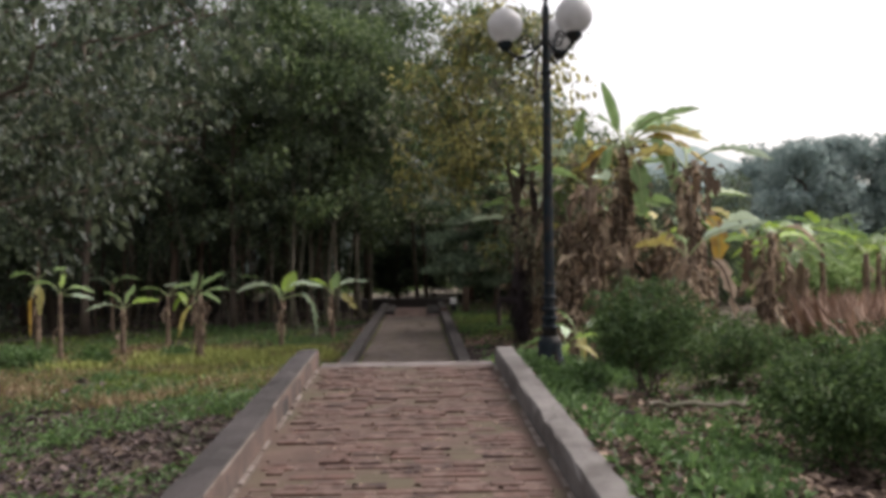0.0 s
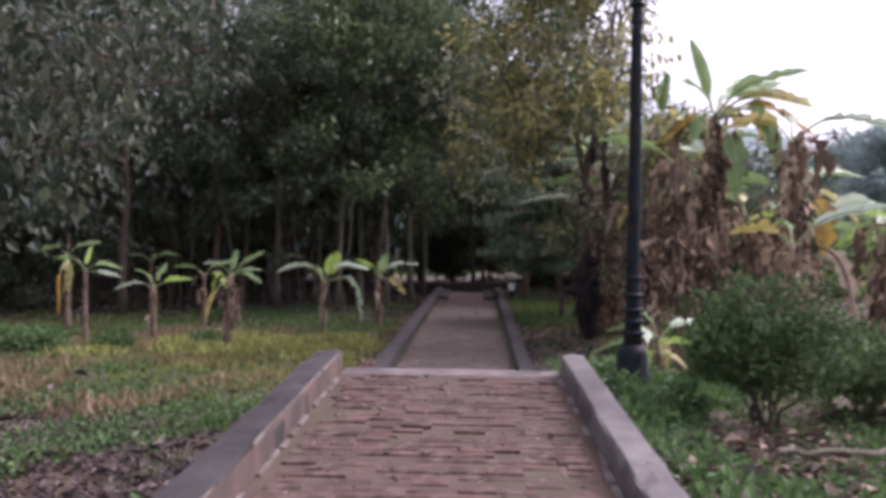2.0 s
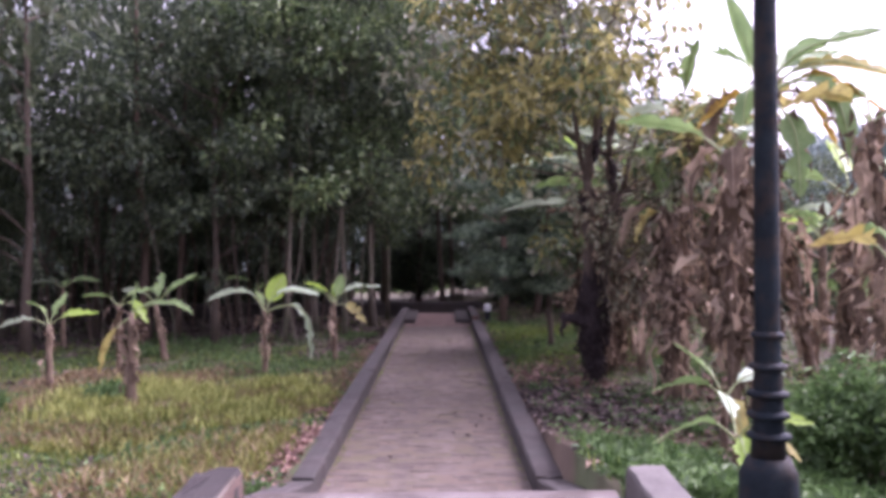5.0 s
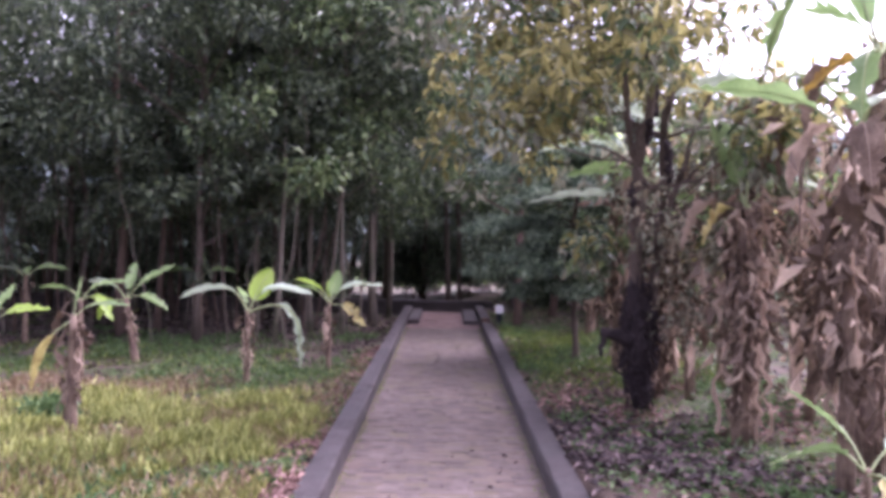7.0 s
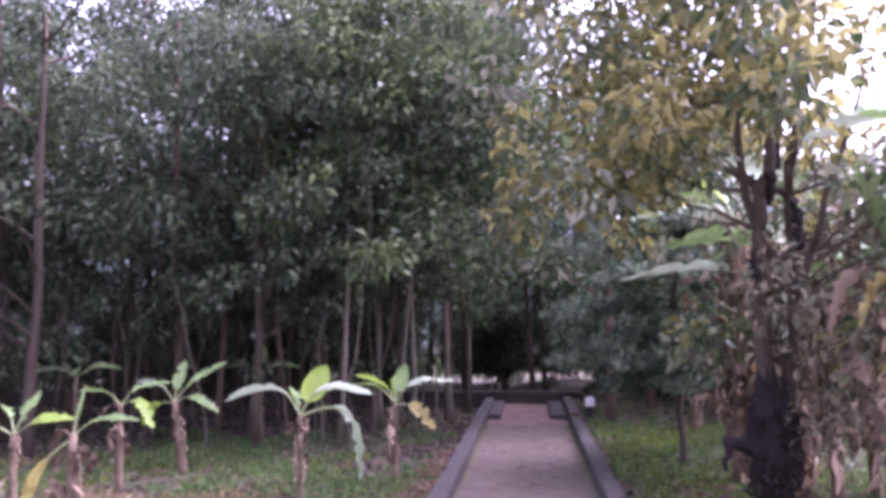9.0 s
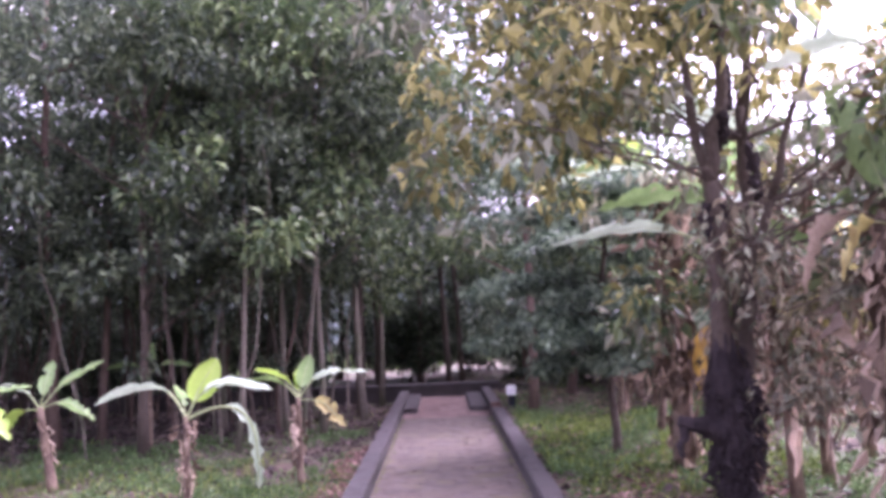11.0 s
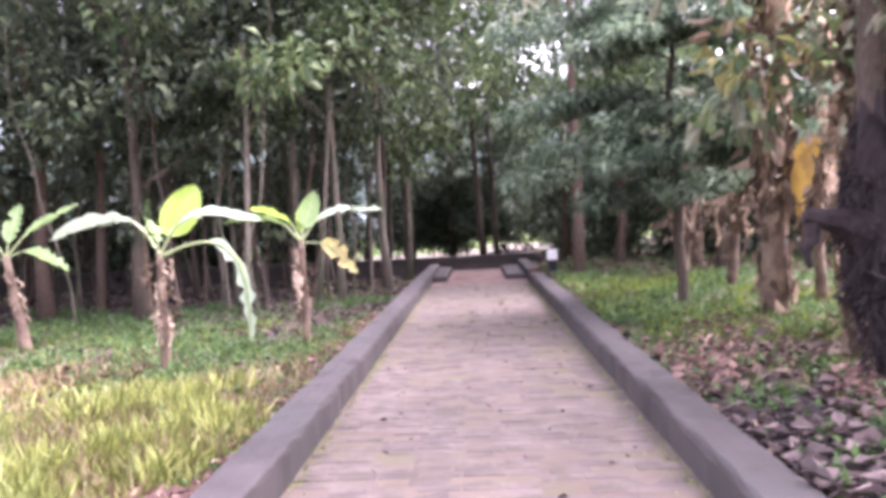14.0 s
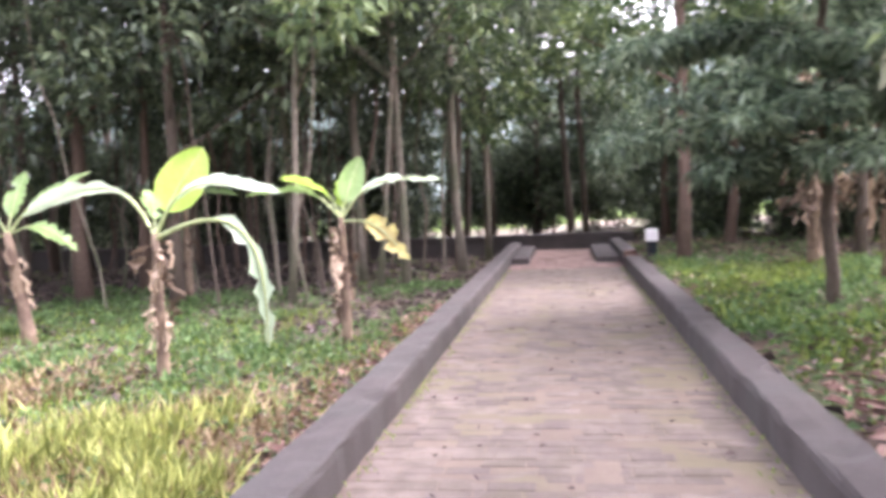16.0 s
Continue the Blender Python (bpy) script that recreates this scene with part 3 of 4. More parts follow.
tips = cs[RNG.permutation(len(cs))[:46]]
starts = [(-0.10, -0.1, 3.2), (0.12, -0.1, 4.6), (0.3, 0.1, 3.6), (-0.08, -0.05, 2.4), (0.42, -0.1, 3.0)]
for c in tips:
    part("twig", limb(min(starts, key=lambda s: abs(s[2] - c[2] + 0.5)), c, 0.022, 0.005, n=7, jit=0.08, seg=5), M_BARK, ot)
pick = RNG.random(len(cs))
part("crown", leafage(cs[pick < 0.6], 40, 0.19, 0.46, droop=0.6, slim=0.5), M_LEAF_OLIVE, ot, "yellowing olive leaves")
part("crown", leafage(cs[pick >= 0.62], 34, 0.18, 0.46, droop=0.6, slim=0.48), M_LEAF_GREY, ot, "dusty greyish leaves")
part("crown", leafage(cs[(pick >= 0.35) & (pick < 0.75)], 36, 0.17, 0.46, droop=0.5, slim=0.48), M_LEAF_MID, ot, "green leaves")

for x, z, r in ((0.03, 3.75, 0.12), (0.08, 4.15, 0.10), (-0.1, 3.0, 0.13), (0.3, 3.3, 0.10)):
    lump = RNG.normal(size=(7, 3)) * [0.03, 0.03, 0.12] + [x, -0.08, z]
    part("nodule", join(*[limb(c, c + [0.02, 0, -0.18], r * 0.5, r * 0.25, n=5, jit=0.25, seg=8) for c in lump]), M_BLACKROOT, ot, "black knotted growth on the stem")
low = RNG.uniform(0, 1, (70, 3)) * [2.0, 1.5, 2.2] + [-0.15, -0.7, 1.2]
low = low[(np.hypot(low[:, 0], low[:, 1]) > 0.3) & (low[:, 0] > -0.1 + 0.25 * (2.4 - low[:, 2]))]
part("crown", leafage(low, 22, 0.12, 0.36, droop=0.8, slim=0.45), M_LEAF_BROWN, ot, "withering brown lower leaves")
part("crown", leafage(low[::2], 18, 0.13, 0.38, droop=0.7, slim=0.5), M_LEAF_GREY, ot, "dusty greyish leaves")
for c in low[::4]:
    part("twig", limb((0.05, 0, max(1.2, c[2] - 0.4)), c, 0.014, 0.004, n=6, jit=0.1, seg=5), M_BARK, ot)

# fine-leaved dark tree on a thin straight stem
ft = empty("fine_leaved_tree", (2.52, 23.9, -0.86), "small dense dark-green tree on a thin trunk", "tree")
part("trunk", limb((0, 0, -0.05), (-0.05, 0, 3.6), 0.065, 0.03, n=9, jit=0.02, seg=9), M_BARK, ft, smooth=True)
cs, sprays = [], []
for i in range(44):
    h = RNG.uniform(1.5, 4.7)
    a = RNG.uniform(0, 2 * np.pi)
    q = (0.5 + 0.5 * RNG.random()) * 2.0 * (0.65 + 0.35 * math.sin((h - 1.2) / 3.6 * math.pi))
    tip = np.array([-0.2 + q * math.cos(a), q * math.sin(a), h - 0.22 * q])
    root = np.array([0, 0, max(1.0, h - 0.3)])
    part("limb", limb(root, tip, 0.022, 0.005, n=6, sag=0.08, seg=5), M_BARK, ft)
    for u in (0.35, 0.5, 0.65, 0.8, 0.92, 1.0):
        cs.append(root + (tip - root) * u + [RNG.normal() * 0.16, RNG.normal() * 0.16, 0.1 * math.sin(u * math.pi)])
part("crown", leafage(cs, 105, 0.15, 0.30, droop=0.5, slim=0.3, flat=0.32), M_LEAF_BLUE, ft)

# tree whose boughs reach in over the field beside the raised walk
nt = empty("broad_leaved_tree", (-6.6, 8.6, -0.5), "broad-leaved tree reaching bare grey boughs over the grass", "tree")
part("trunk", limb((0, 0, -0.1), (0.3, 0.4, 3.4), 0.16, 0.11, n=8, jit=0.03, seg=10), M_BARK, nt, smooth=True)
cs = []
for a, b, r in (((0.3, 0.4, 3.0), (5.2, -0.3, 4.0), 0.05), ((0.25, 0.3, 2.6), (4.7, 0.6, 3.0), 0.042), ((0.3, 0.4, 3.3), (4.0, 3.6, 3.9), 0.05), ((0.3, 0.4, 3.2), (4.4, 1.2, 5.0), 0.05), ((0.2, 0.3, 2.3), (3.6, 2.4, 2.7), 0.03), ((0.3, 0.4, 3.1), (2.6, 4.6, 4.4), 0.04)):
    bough = part("bough", limb(a, b, r, 0.008, n=10, jit=0.07, seg=7), M_BARK, nt, smooth=True)
    for k in range(24):
        u = RNG.uniform(0.2, 1.0)
        c = np.array(a) + (np.array(b) - np.array(a)) * u
        tip = c + RNG.normal(size=3) * [0.45, 0.45, 0.38]
        part("twig", limb(c, tip, 0.008, 0.003, n=4, seg=5), M_BARK, bough)
        cs.append(tip)
cs = np.array(cs)
part("crown", leafage(cs, 34, 0.13, 0.42, droop=0.9, slim=0.6), M_LEAF_NEAR, nt)
# A few pale leaves put in as the white glints of glossy leaves.
part("crown", leafage(cs[::12], 3, 0.12, 0.34, droop=0.9, slim=0.7), M_LEAF_GREY, nt, "pale leaves standing in for glossy leaf shine")

# ---- banana plants ----


def banana_leaf(az, elev, length, width, droop, torn=0.12, twist=0.0, stalk=0.3):
    """A blade on an arching midrib: (blade, rib). az and elev in degrees; droop bends it down."""
    n = 22
    e = radians(elev)
    bend = np.exp(-(((np.arange(n) + 0.5) / n - 0.36) / 0.2) ** 2) + 0.12
    bend /= bend.sum()
    p = [np.zeros(3)]
    for i in range(n):
        p.append(p[-1] + length / n * np.array([math.cos(e), 0, math.sin(e)]))
        e -= radians(droop) * bend[i]
        e = max(e, radians(-89))
    p = np.array(p)
    d = np.gradient(p, axis=0)
    d /= np.linalg.norm(d, axis=1, keepdims=True)
    up = np.stack([-d[:, 2], 0 * d[:, 0], d[:, 0]], 1)
    tw = radians(twist)
    side = np.array([0, 1.0, 0]) * math.cos(tw) + up * math.sin(tw)
    nor = np.cross(d, side) * -1
    s = np.linspace(0, 1, n + 1)
    w = np.where(s < stalk, 0.03, np.sin(np.clip((s - stalk) / (1 - stalk), 0, 1) ** 0.75 * np.pi) ** 0.55) * width / 2
    w[-1] = 0.01
    v, f = [], []
    for i in range(n + 1):
        for k, sgn in enumerate((-1, 1)):
            j = 1 - torn * RNG.random() * (s[i] > stalk)
            if torn > 0.2 and RNG.random() < 0.3:
                j *= RNG.uniform(0.25, 0.7)
            ww = w[i] * j
            v += [p[i] + side[i] * sgn * ww + nor[i] * (-0.22 * ww + RNG.normal() * 0.012 * width), p[i] + side[i] * sgn * ww * 0.5 + nor[i] * 0.10 * ww]
        v.append(p[i])
    for i in range(n):
        a, b = i * 5, (i + 1) * 5
        for q0, q1 in ((0, 1), (1, 4), (4, 3), (3, 2)):
            f.append([a + q0, a + q1, b + q1, b + q0])
    ca, sa = math.cos(radians(az)), math.sin(radians(az))
    rot = np.array([[ca, sa, 0], [-sa, ca, 0], [0, 0, 1]])
    rv, rf = tube(p - nor * 0.008, np.linspace(0.013, 0.003, n + 1) * max(length, 0.6), 6)
    return (np.array(v) @ rot, f), (rv @ rot, rf)


def dead_strips(top, radius, count, length, wide=0.09):
    """Withered leaves that hang crumpled from several heights round a stem."""
    out = []
    for i in range(count):
        a = RNG.uniform(0, 2 * math.pi)
        start = top * RNG.uniform(0.42, 1.02)
        ln = min(length * RNG.uniform(0.14, 0.62), start * 0.9)
        k = 9
        t = np.linspace(0, 1, k)
        flare = wide * (0.3 + 3.2 * RNG.random() ** 2)
        rr = radius + flare * np.sin(t * np.pi * 0.75) ** 0.8 + RNG.normal(size=k) * 0.03
        aa = a + RNG.normal(size=k).cumsum() * 0.16
        z = start + 0.05 * np.sin(t * np.pi) - ln * t
        w = wide * RNG.uniform(0.2, 1.15) * (0.3 + 0.7 * np.sin(t * np.pi * 0.85 + 0.25)) * np.clip(1 + 0.55 * RNG.normal(size=k), 0.15, 2)
        c = np.stack([rr * np.cos(aa), rr * np.sin(aa), z], 1)
        turn = aa + RNG.normal() * 0.8 + RNG.normal(size=k) * 0.5
        sd = np.stack([-np.sin(turn), np.cos(turn), RNG.normal(size=k) * 0.25], 1)
        fold = np.stack([np.cos(aa), np.sin(aa), 0 * aa], 1) * (wide * RNG.uniform(0.3, 0.9, k))[:, None]
        v = np.concatenate([c - sd * w[:, None], c + fold, c + sd * w[:, None]])
        f = [[j, j + 1, k + j + 1, k + j] for j in range(k - 1)] + [[k + j, k + j + 1, 2 * k + j + 1, 2 * k + j] for j in range(k - 1)]
        out.append((v, f))
    return out


LEAVES = {"g": M_BAN, "o": M_BAN_GOLD, "l": M_BAN_LIME, "p": M_BAN_PALE, "y": M_BAN_YEL, "d": M_BAN_DEAD}
SAY = {"o": "golden withering leaf", "l": "lime-green young leaf", "p": "pale glossy leaf", "y": "yellowing leaf", "d": "dead brown leaf"}


def banana(at, height, r, leaves, dead, label, lean=(0.0, 0.0), group="", dead_len=0.7, wide=0.036):
    x, y, z = at
    plant = empty("banana_plant", (x, y, z), label, "banana plant", group)
    top = np.array([lean[0], lean[1], height])
    t = np.linspace(0, 1, 8)[:, None]
    p = top * t + np.array([0, 0, -0.06]) * (1 - t)
    part("stem", tube(p, r * (1.15 - 0.55 * t[:, 0]), 10, 0.05), M_BAN_STEM, plant, smooth=True)
    for kind, az, elev, ln, wd, dr, *more in leaves:
        torn, twist = more[0] if more else 0.28, more[1] if len(more) > 1 else 28.0
        blade, rib = banana_leaf(az, elev, ln, wd, dr, torn, twist)
        leaf = part("leaf", (blade[0] + top - [0, 0, 0.05], blade[1]), LEAVES[kind], plant, SAY.get(kind, ""), smooth=True)
        part("midrib", (rib[0] + top - [0, 0, 0.05], rib[1]), M_BAN_DEAD if kind == "d" else M_RIB, leaf, smooth=True)
    for v, f in dead_strips(height * 0.95, r * 0.9, dead if dead < 14 else int(dead * 1.15), dead_len, wide):
        v = v + np.outer(np.clip(v[:, 2] / height, 0, 1), [lean[0], lean[1], 0])
        part("withered_leaf", (v, f), M_BAN_DEAD, plant)
    if r >= 0.1 and dead >= 14:
        n = 170
        hs, a = height * RNG.uniform(0.02, 0.98, n), RNG.uniform(0, 2 * np.pi, n)
        rr = r * (1.12 - 0.5 * hs / height)
        at3 = np.stack([rr * np.cos(a) + lean[0] * hs / height, rr * np.sin(a) + lean[1] * hs / height, hs], 1)
        way = np.stack([np.cos(a) * 0.45, np.sin(a) * 0.45, RNG.choice([1.0, -1.0], n)], 1) + RNG.normal(size=(n, 3)) * 0.25
        ln = RNG.uniform(0.08, 0.24, n)
        tagged(part("peeling_sheath", blades(at3, way, np.stack([np.cos(a), np.sin(a), 0 * a], 1), ln, ln * RNG.uniform(0.35, 0.7, n), 0.3, 0.3), M_BAN_DEADGREY, plant), kind="stuff")
    if dead >= 20:
        n = dead * 7
        hs = height * RNG.uniform(0.3, 1.05, n)
        a = RNG.uniform(0, 2 * np.pi, n)
        rr = r + RNG.random(n) ** 2 * 0.45
        at3 = np.stack([rr * np.cos(a) + lean[0] * hs / height, rr * np.sin(a) + lean[1] * hs / height, hs], 1)
        way = np.stack([np.cos(a) * 0.5, np.sin(a) * 0.5, -1.0 + 0 * a], 1) + RNG.normal(size=(n, 3)) * 0.45
        ln = RNG.uniform(0.08, 0.3, n)
        tagged(part("dry_foliage", blades(at3, way, RNG.normal(size=(n, 3)), ln, ln * RNG.uniform(0.12, 0.5, n), 0.5, 0.25), M_BAN_DEADGREY, plant), kind="stuff")
    return plant

ROW = "young banana plants in the grass"
banana((-3.25, 22.0, gz(-3.25, 22)), 1.24, 0.052, [("p", 183, 66, 1.38, 0.28, 92, 0.3), ("l", 40, 68, 0.86, 0.38, 14, 0.05, 80), ("p", 0, 64, 1.3, 0.26, 80, 0.3), ("p", 8, 26, 1.75, 0.24, 122, 0.65, 60), ("g", 120, 60, 0.7, 0.25, 40)], 17,
       "young banana plant with ragged leaves and withered brown sheath", group=ROW, dead_len=0.6)
banana((-2.1, 23.5, gz(-2.1, 23.5)), 1.28, 0.05, [("l", 165, 68, 0.9, 0.24, 60), ("g", 188, 55, 1.05, 0.17, 64), ("g", 60, 74, 0.7, 0.26, 15, 0.05, 60), ("p", 2, 58, 1.15, 0.22, 64), ("y", -14, 4, 0.85, 0.27, 55, 0.35, 62), ("l", 100, 75, 0.5, 0.2, 20)], 17,
       "young banana plant with a yellow drooping leaf beside the path", group=ROW, dead_len=0.75)
banana((-5.85, 24.0, gz(-5.85, 24)), 1.25, 0.075, [("g", 25, 55, 1.15, 0.26, 30), ("p", 150, 45, 1.2, 0.28, 50), ("g", 5, 28, 0.9, 0.28, 70), ("l", 200, 10, 0.7, 0.34, 80), ("g", 80, 75, 0.8, 0.25, 15)], 5,
       "young leaning banana plant with broad leaves", (-0.2, 0), ROW)
banana((-4.08, 17.4, gz(-4.08, 17.4)), 1.38, 0.06, [("g", 15, 50, 0.65, 0.16, 60), ("y", 205, -35, 0.9, 0.14, 45, 0.3, 60), ("d", 150, 30, 0.6, 0.12, 120, 0.5), ("g", 80, 78, 0.5, 0.05, 10)], 14,
       "banana plant wrapped in withered brown leaves", group=ROW, dead_len=1.0, wide=0.05)
banana((-6.75, 20.6, gz(-6.75, 20.6)), 1.15, 0.065, [("l", 10, 42, 0.9, 0.28, 45), ("g", 140, 60, 1.0, 0.26, 60), ("p", 190, 35, 0.9, 0.24, 60), ("g", 60, 70, 0.7, 0.2, 20)], 6, "banana plant with bright drooping leaves", group=ROW)
banana((-6.3, 22.6, gz(-6.3, 22.6)), 1.35, 0.06, [("g", 30, 60, 0.9, 0.2, 60), ("l", -20, 30, 0.9, 0.24, 90), ("g", 170, 50, 0.9, 0.2, 60), ("d", 250, 20, 0.6, 0.16, 80, 0.5)], 7, "banana plant with thin upright leaves", group=ROW)
banana((-7.7, 19.4, gz(-7.7, 19.4)), 1.5, 0.055, [("g", 20, 45, 0.8, 0.2, 70), ("p", 355, 5, 0.8, 0.16, 20), ("g", 170, 60, 0.9, 0.18, 70), ("l", 90, 75, 0.6, 0.14, 20)], 3, "slender banana plant with few leaves", group=ROW)
banana((-9.2, 21.6, gz(-9.2, 21.6)), 1.8, 0.07, [("o", 270, -40, 1.45, 0.34, 70, 0.4, 70), ("y", 300, 0, 1.1, 0.26, 110, 0.4), ("d", 90, 88, 0.6, 0.1, 5, 0.5), ("g", 160, 50, 1.0, 0.24, 70), ("g", 20, 60, 0.9, 0.2, 60)], 8, "banana plant with hanging yellow leaves", group=ROW)
banana((-5.7, 27.6, gz(-5.7, 27.6)), 1.5, 0.06, [("g", 10, 45, 0.9, 0.24, 60), ("g", 180, 45, 0.9, 0.24, 60), ("g", 100, 70, 0.8, 0.2, 30)], 5, "shaded banana plant at the grove's edge", group=ROW)
banana((-9.0, 26.0, gz(-9, 26)), 1.5, 0.06, [("g", 40, 45, 1.0, 0.26, 60), ("p", 200, 45, 0.9, 0.24, 60), ("g", 300, 50, 0.9, 0.24, 70)], 6, "shaded banana plant at the grove's edge", group=ROW)
banana((-11.5, 20.5, gz(-11.5, 20.5)), 1.4, 0.06, [("g", 40, 45, 1.0, 0.26, 60), ("l", 200, 45, 0.9, 0.24, 60), ("g", 300, 50, 0.9, 0.24, 70)], 6, "banana plant with drooping leaves", group=ROW)

# tall banana plants in the withered clump across the path
CLUMP = "tall banana plants of the withered clump"
banana((4.1, 16.2, gz(4.1, 16.2) - 0.05), 4.05, 0.12, [("g", 125, 74, 1.5, 0.28, 8, 0.1, 85), ("g", 30, 52, 1.8, 0.6, 45), ("p", 15, 42, 1.9, 0.55, 50), ("o", 5, 32, 1.9, 0.5, 70, 0.3), ("o", 185, 10, 1.0, 0.4, 60, 0.3), ("y", 60, 38, 1.8, 0.5, 60, 0.35), ("y", 340, 45, 1.7, 0.5, 70, 0.35), ("g", 100, 60, 1.6, 0.5, 45, 0.25), ("o", 20, 20, 1.5, 0.42, 80, 0.45), ("g", 350, 60, 1.7, 0.5, 55, 0.25), ("g", 230, 20, 1.3, 0.4, 110, 0.3), ("g", -40, 25, 1.7, 0.45, 110, 0.3), ("d", -5, 15, 1.6, 0.35, 95, 0.5), ("p", 60, 55, 1.6, 0.45, 50), ("g", 290, -30, 1.5, 0.42, 60, 0.3), ("d", 150, 20, 1.2, 0.35, 110, 0.5)], 26,
       "tall banana plant with green, yellow and withered leaves", (0.05, 0), CLUMP, 2.0, 0.065)
banana((5.8, 17.4, gz(5.8, 17.4) - 0.05), 2.9, 0.12, [("o", 300, 5, 1.5, 0.45, 100, 0.25), ("g", 20, 50, 1.8, 0.45, 60), ("g", 170, 45, 1.6, 0.42, 70), ("l", 80, 65, 1.5, 0.4, 40), ("d", 250, 10, 1.3, 0.3, 110, 0.5), ("y", 350, 25, 1.4, 0.35, 80, 0.3)], 20,
       "banana plant with a hanging yellow leaf in the clump", (0, 0), CLUMP, 1.6, 0.058)
banana((2.99, 22.1, gz(2.99, 22.1) - 0.05), 3.7, 0.12, [("g", 200, 45, 1.6, 0.45, 70), ("p", 185, 38, 1.6, 0.42, 60, 0.25), ("g", 20, 50, 1.7, 0.45, 60), ("l", 110, 60, 1.4, 0.4, 40), ("d", 260, 0, 1.3, 0.3, 110, 0.5)], 26,
       "tall banana plant wrapped in peeling withered leaves", (0.0, -0.2), CLUMP, 1.7, 0.058)
banana((3.02, 20.25, gz(3.02, 20.25) - 0.05), 2.75, 0.10, [("p", 186, 30, 1.95, 0.46, 44, 0.25, 8), ("g", 30, 55, 1.4, 0.4, 60), ("d", 170, 10, 1.1, 0.36, 100, 0.5), ("g", 300, 40, 1.3, 0.36, 80)], 14, "banana plant with a pale glossy leaf over the path side", (0, 0), CLUMP, 1.4, 0.058)
banana((3.35, 17.5, gz(3.35, 17.5) - 0.05), 2.7, 0.10, [("g", 60, 82, 1.35, 0.34, 10, 0.1, 80), ("g", 140, 78, 1.2, 0.32, 14, 0.1, 80), ("d", -10, 30, 1.3, 0.26, 100, 0.7, 60), ("d", 170, 35, 1.1, 0.22, 115, 0.7, 60), ("g", 20, 50, 1.3, 0.36, 60), ("y", 200, 20, 0.8, 0.26, 90, 0.3, 60)], 30, "banana plant with upright green leaves and pinkish withered ones", (0, 0), CLUMP, 1.9, 0.058)
banana((3.3, 20.7, gz(3.3, 20.7) - 0.05), 3.1, 0.11, [("g", 170, 45, 1.6, 0.45, 60), ("g", 215, 40, 1.5, 0.45, 70), ("p", 260, 45, 1.4, 0.42, 70), ("l", 20, 50, 1.6, 0.45, 60), ("g", 100, 60, 1.4, 0.42, 50), ("d", 310, 10, 1.2, 0.34, 110, 0.5)], 24, "tall banana plant with light-green leaves over the path side", (0, 0), CLUMP, 1.7, 0.058)
clump = [(3.45, 15.3, 3.1), (3.75, 18.2, 4.0), (4.6, 18.6, 3.0), (3.6, 20.2, 3.7), (4.4, 21.2, 2.7), (5.3, 15.4, 3.6), (5.0, 20.0, 3.9), (6.2, 19.4, 2.6), (4.0, 23.4, 3.6), (5.6, 22.6, 3.0), (3.6, 25.6, 3.0), (5.0, 25.2, 3.2), (6.9, 16.4, 2.4), (4.7, 14.4, 1.9), (3.5, 28.0, 2.8), (4.4, 30.3, 3.0), (6.0, 27.6, 3.0), (5.6, 32.0, 2.8)]
for i, (x, y, h) in enumerate(clump):
    a = RNG.uniform(0, 360)
    lv = [("d", a + k * 70 + RNG.uniform(-20, 20), RNG.uniform(-10, 45), RNG.uniform(1.0, 1.6), RNG.uniform(0.25, 0.4), RNG.uniform(90, 140), 0.5) for k in range(3)]
    lv += [(("g", "p", "g", "g" if x < 3.8 else "y")[(i + k) % 4], a + 40 + k * 110, RNG.uniform(40, 70), RNG.uniform(1.1, 1.7), RNG.uniform(0.32, 0.45), RNG.uniform(40, 90), 0.25) for k in range(2 + i % 2)]
    banana((x, y, gz(x, y) - 0.05), h, RNG.uniform(0.06, 0.09), lv, 26, "withered banana plant hung with dead brown leaves", (RNG.normal() * 0.15, RNG.normal() * 0.15), CLUMP, RNG.uniform(1.3, 2.1), 0.058)
banana((3.88, 22.0, gz(3.88, 22.0) - 0.05), 1.95, 0.06, [("o", 190, 0, 1.15, 0.38, 88, 0.2, 75), ("y", 250, -20, 0.9, 0.24, 60, 0.2, 70), ("d", 160, 10, 1.1, 0.25, 110, 0.5), ("g", 60, 60, 1.0, 0.3, 50)], 10, "banana plant with one hanging golden leaf by the path", (-0.1, 0), CLUMP, 1.2, 0.06)
banana((2.25, 11.9, gz(2.25, 11.9) - 0.03), 0.42, 0.035, [("g", 200, 45, 0.75, 0.18, 70), ("l", 320, 55, 0.6, 0.17, 60), ("p", 80, 50, 0.7, 0.18, 50), ("y", 350, 25, 0.5, 0.14, 70), ("l", 260, 30, 0.55, 0.16, 70)], 2, "banana sucker with broad leaves near the lamp post", dead_len=0.3)
banana((2.75, 13.6, gz(2.75, 13.6) - 0.03), 0.6, 0.04, [("g", 200, 45, 0.85, 0.22, 60), ("p", 20, 50, 0.8, 0.2, 60), ("g", 120, 60, 0.8, 0.2, 40), ("y", 270, 20, 0.7, 0.18, 90)], 3, "banana sucker with broad leaves near the lamp post", dead_len=0.4)
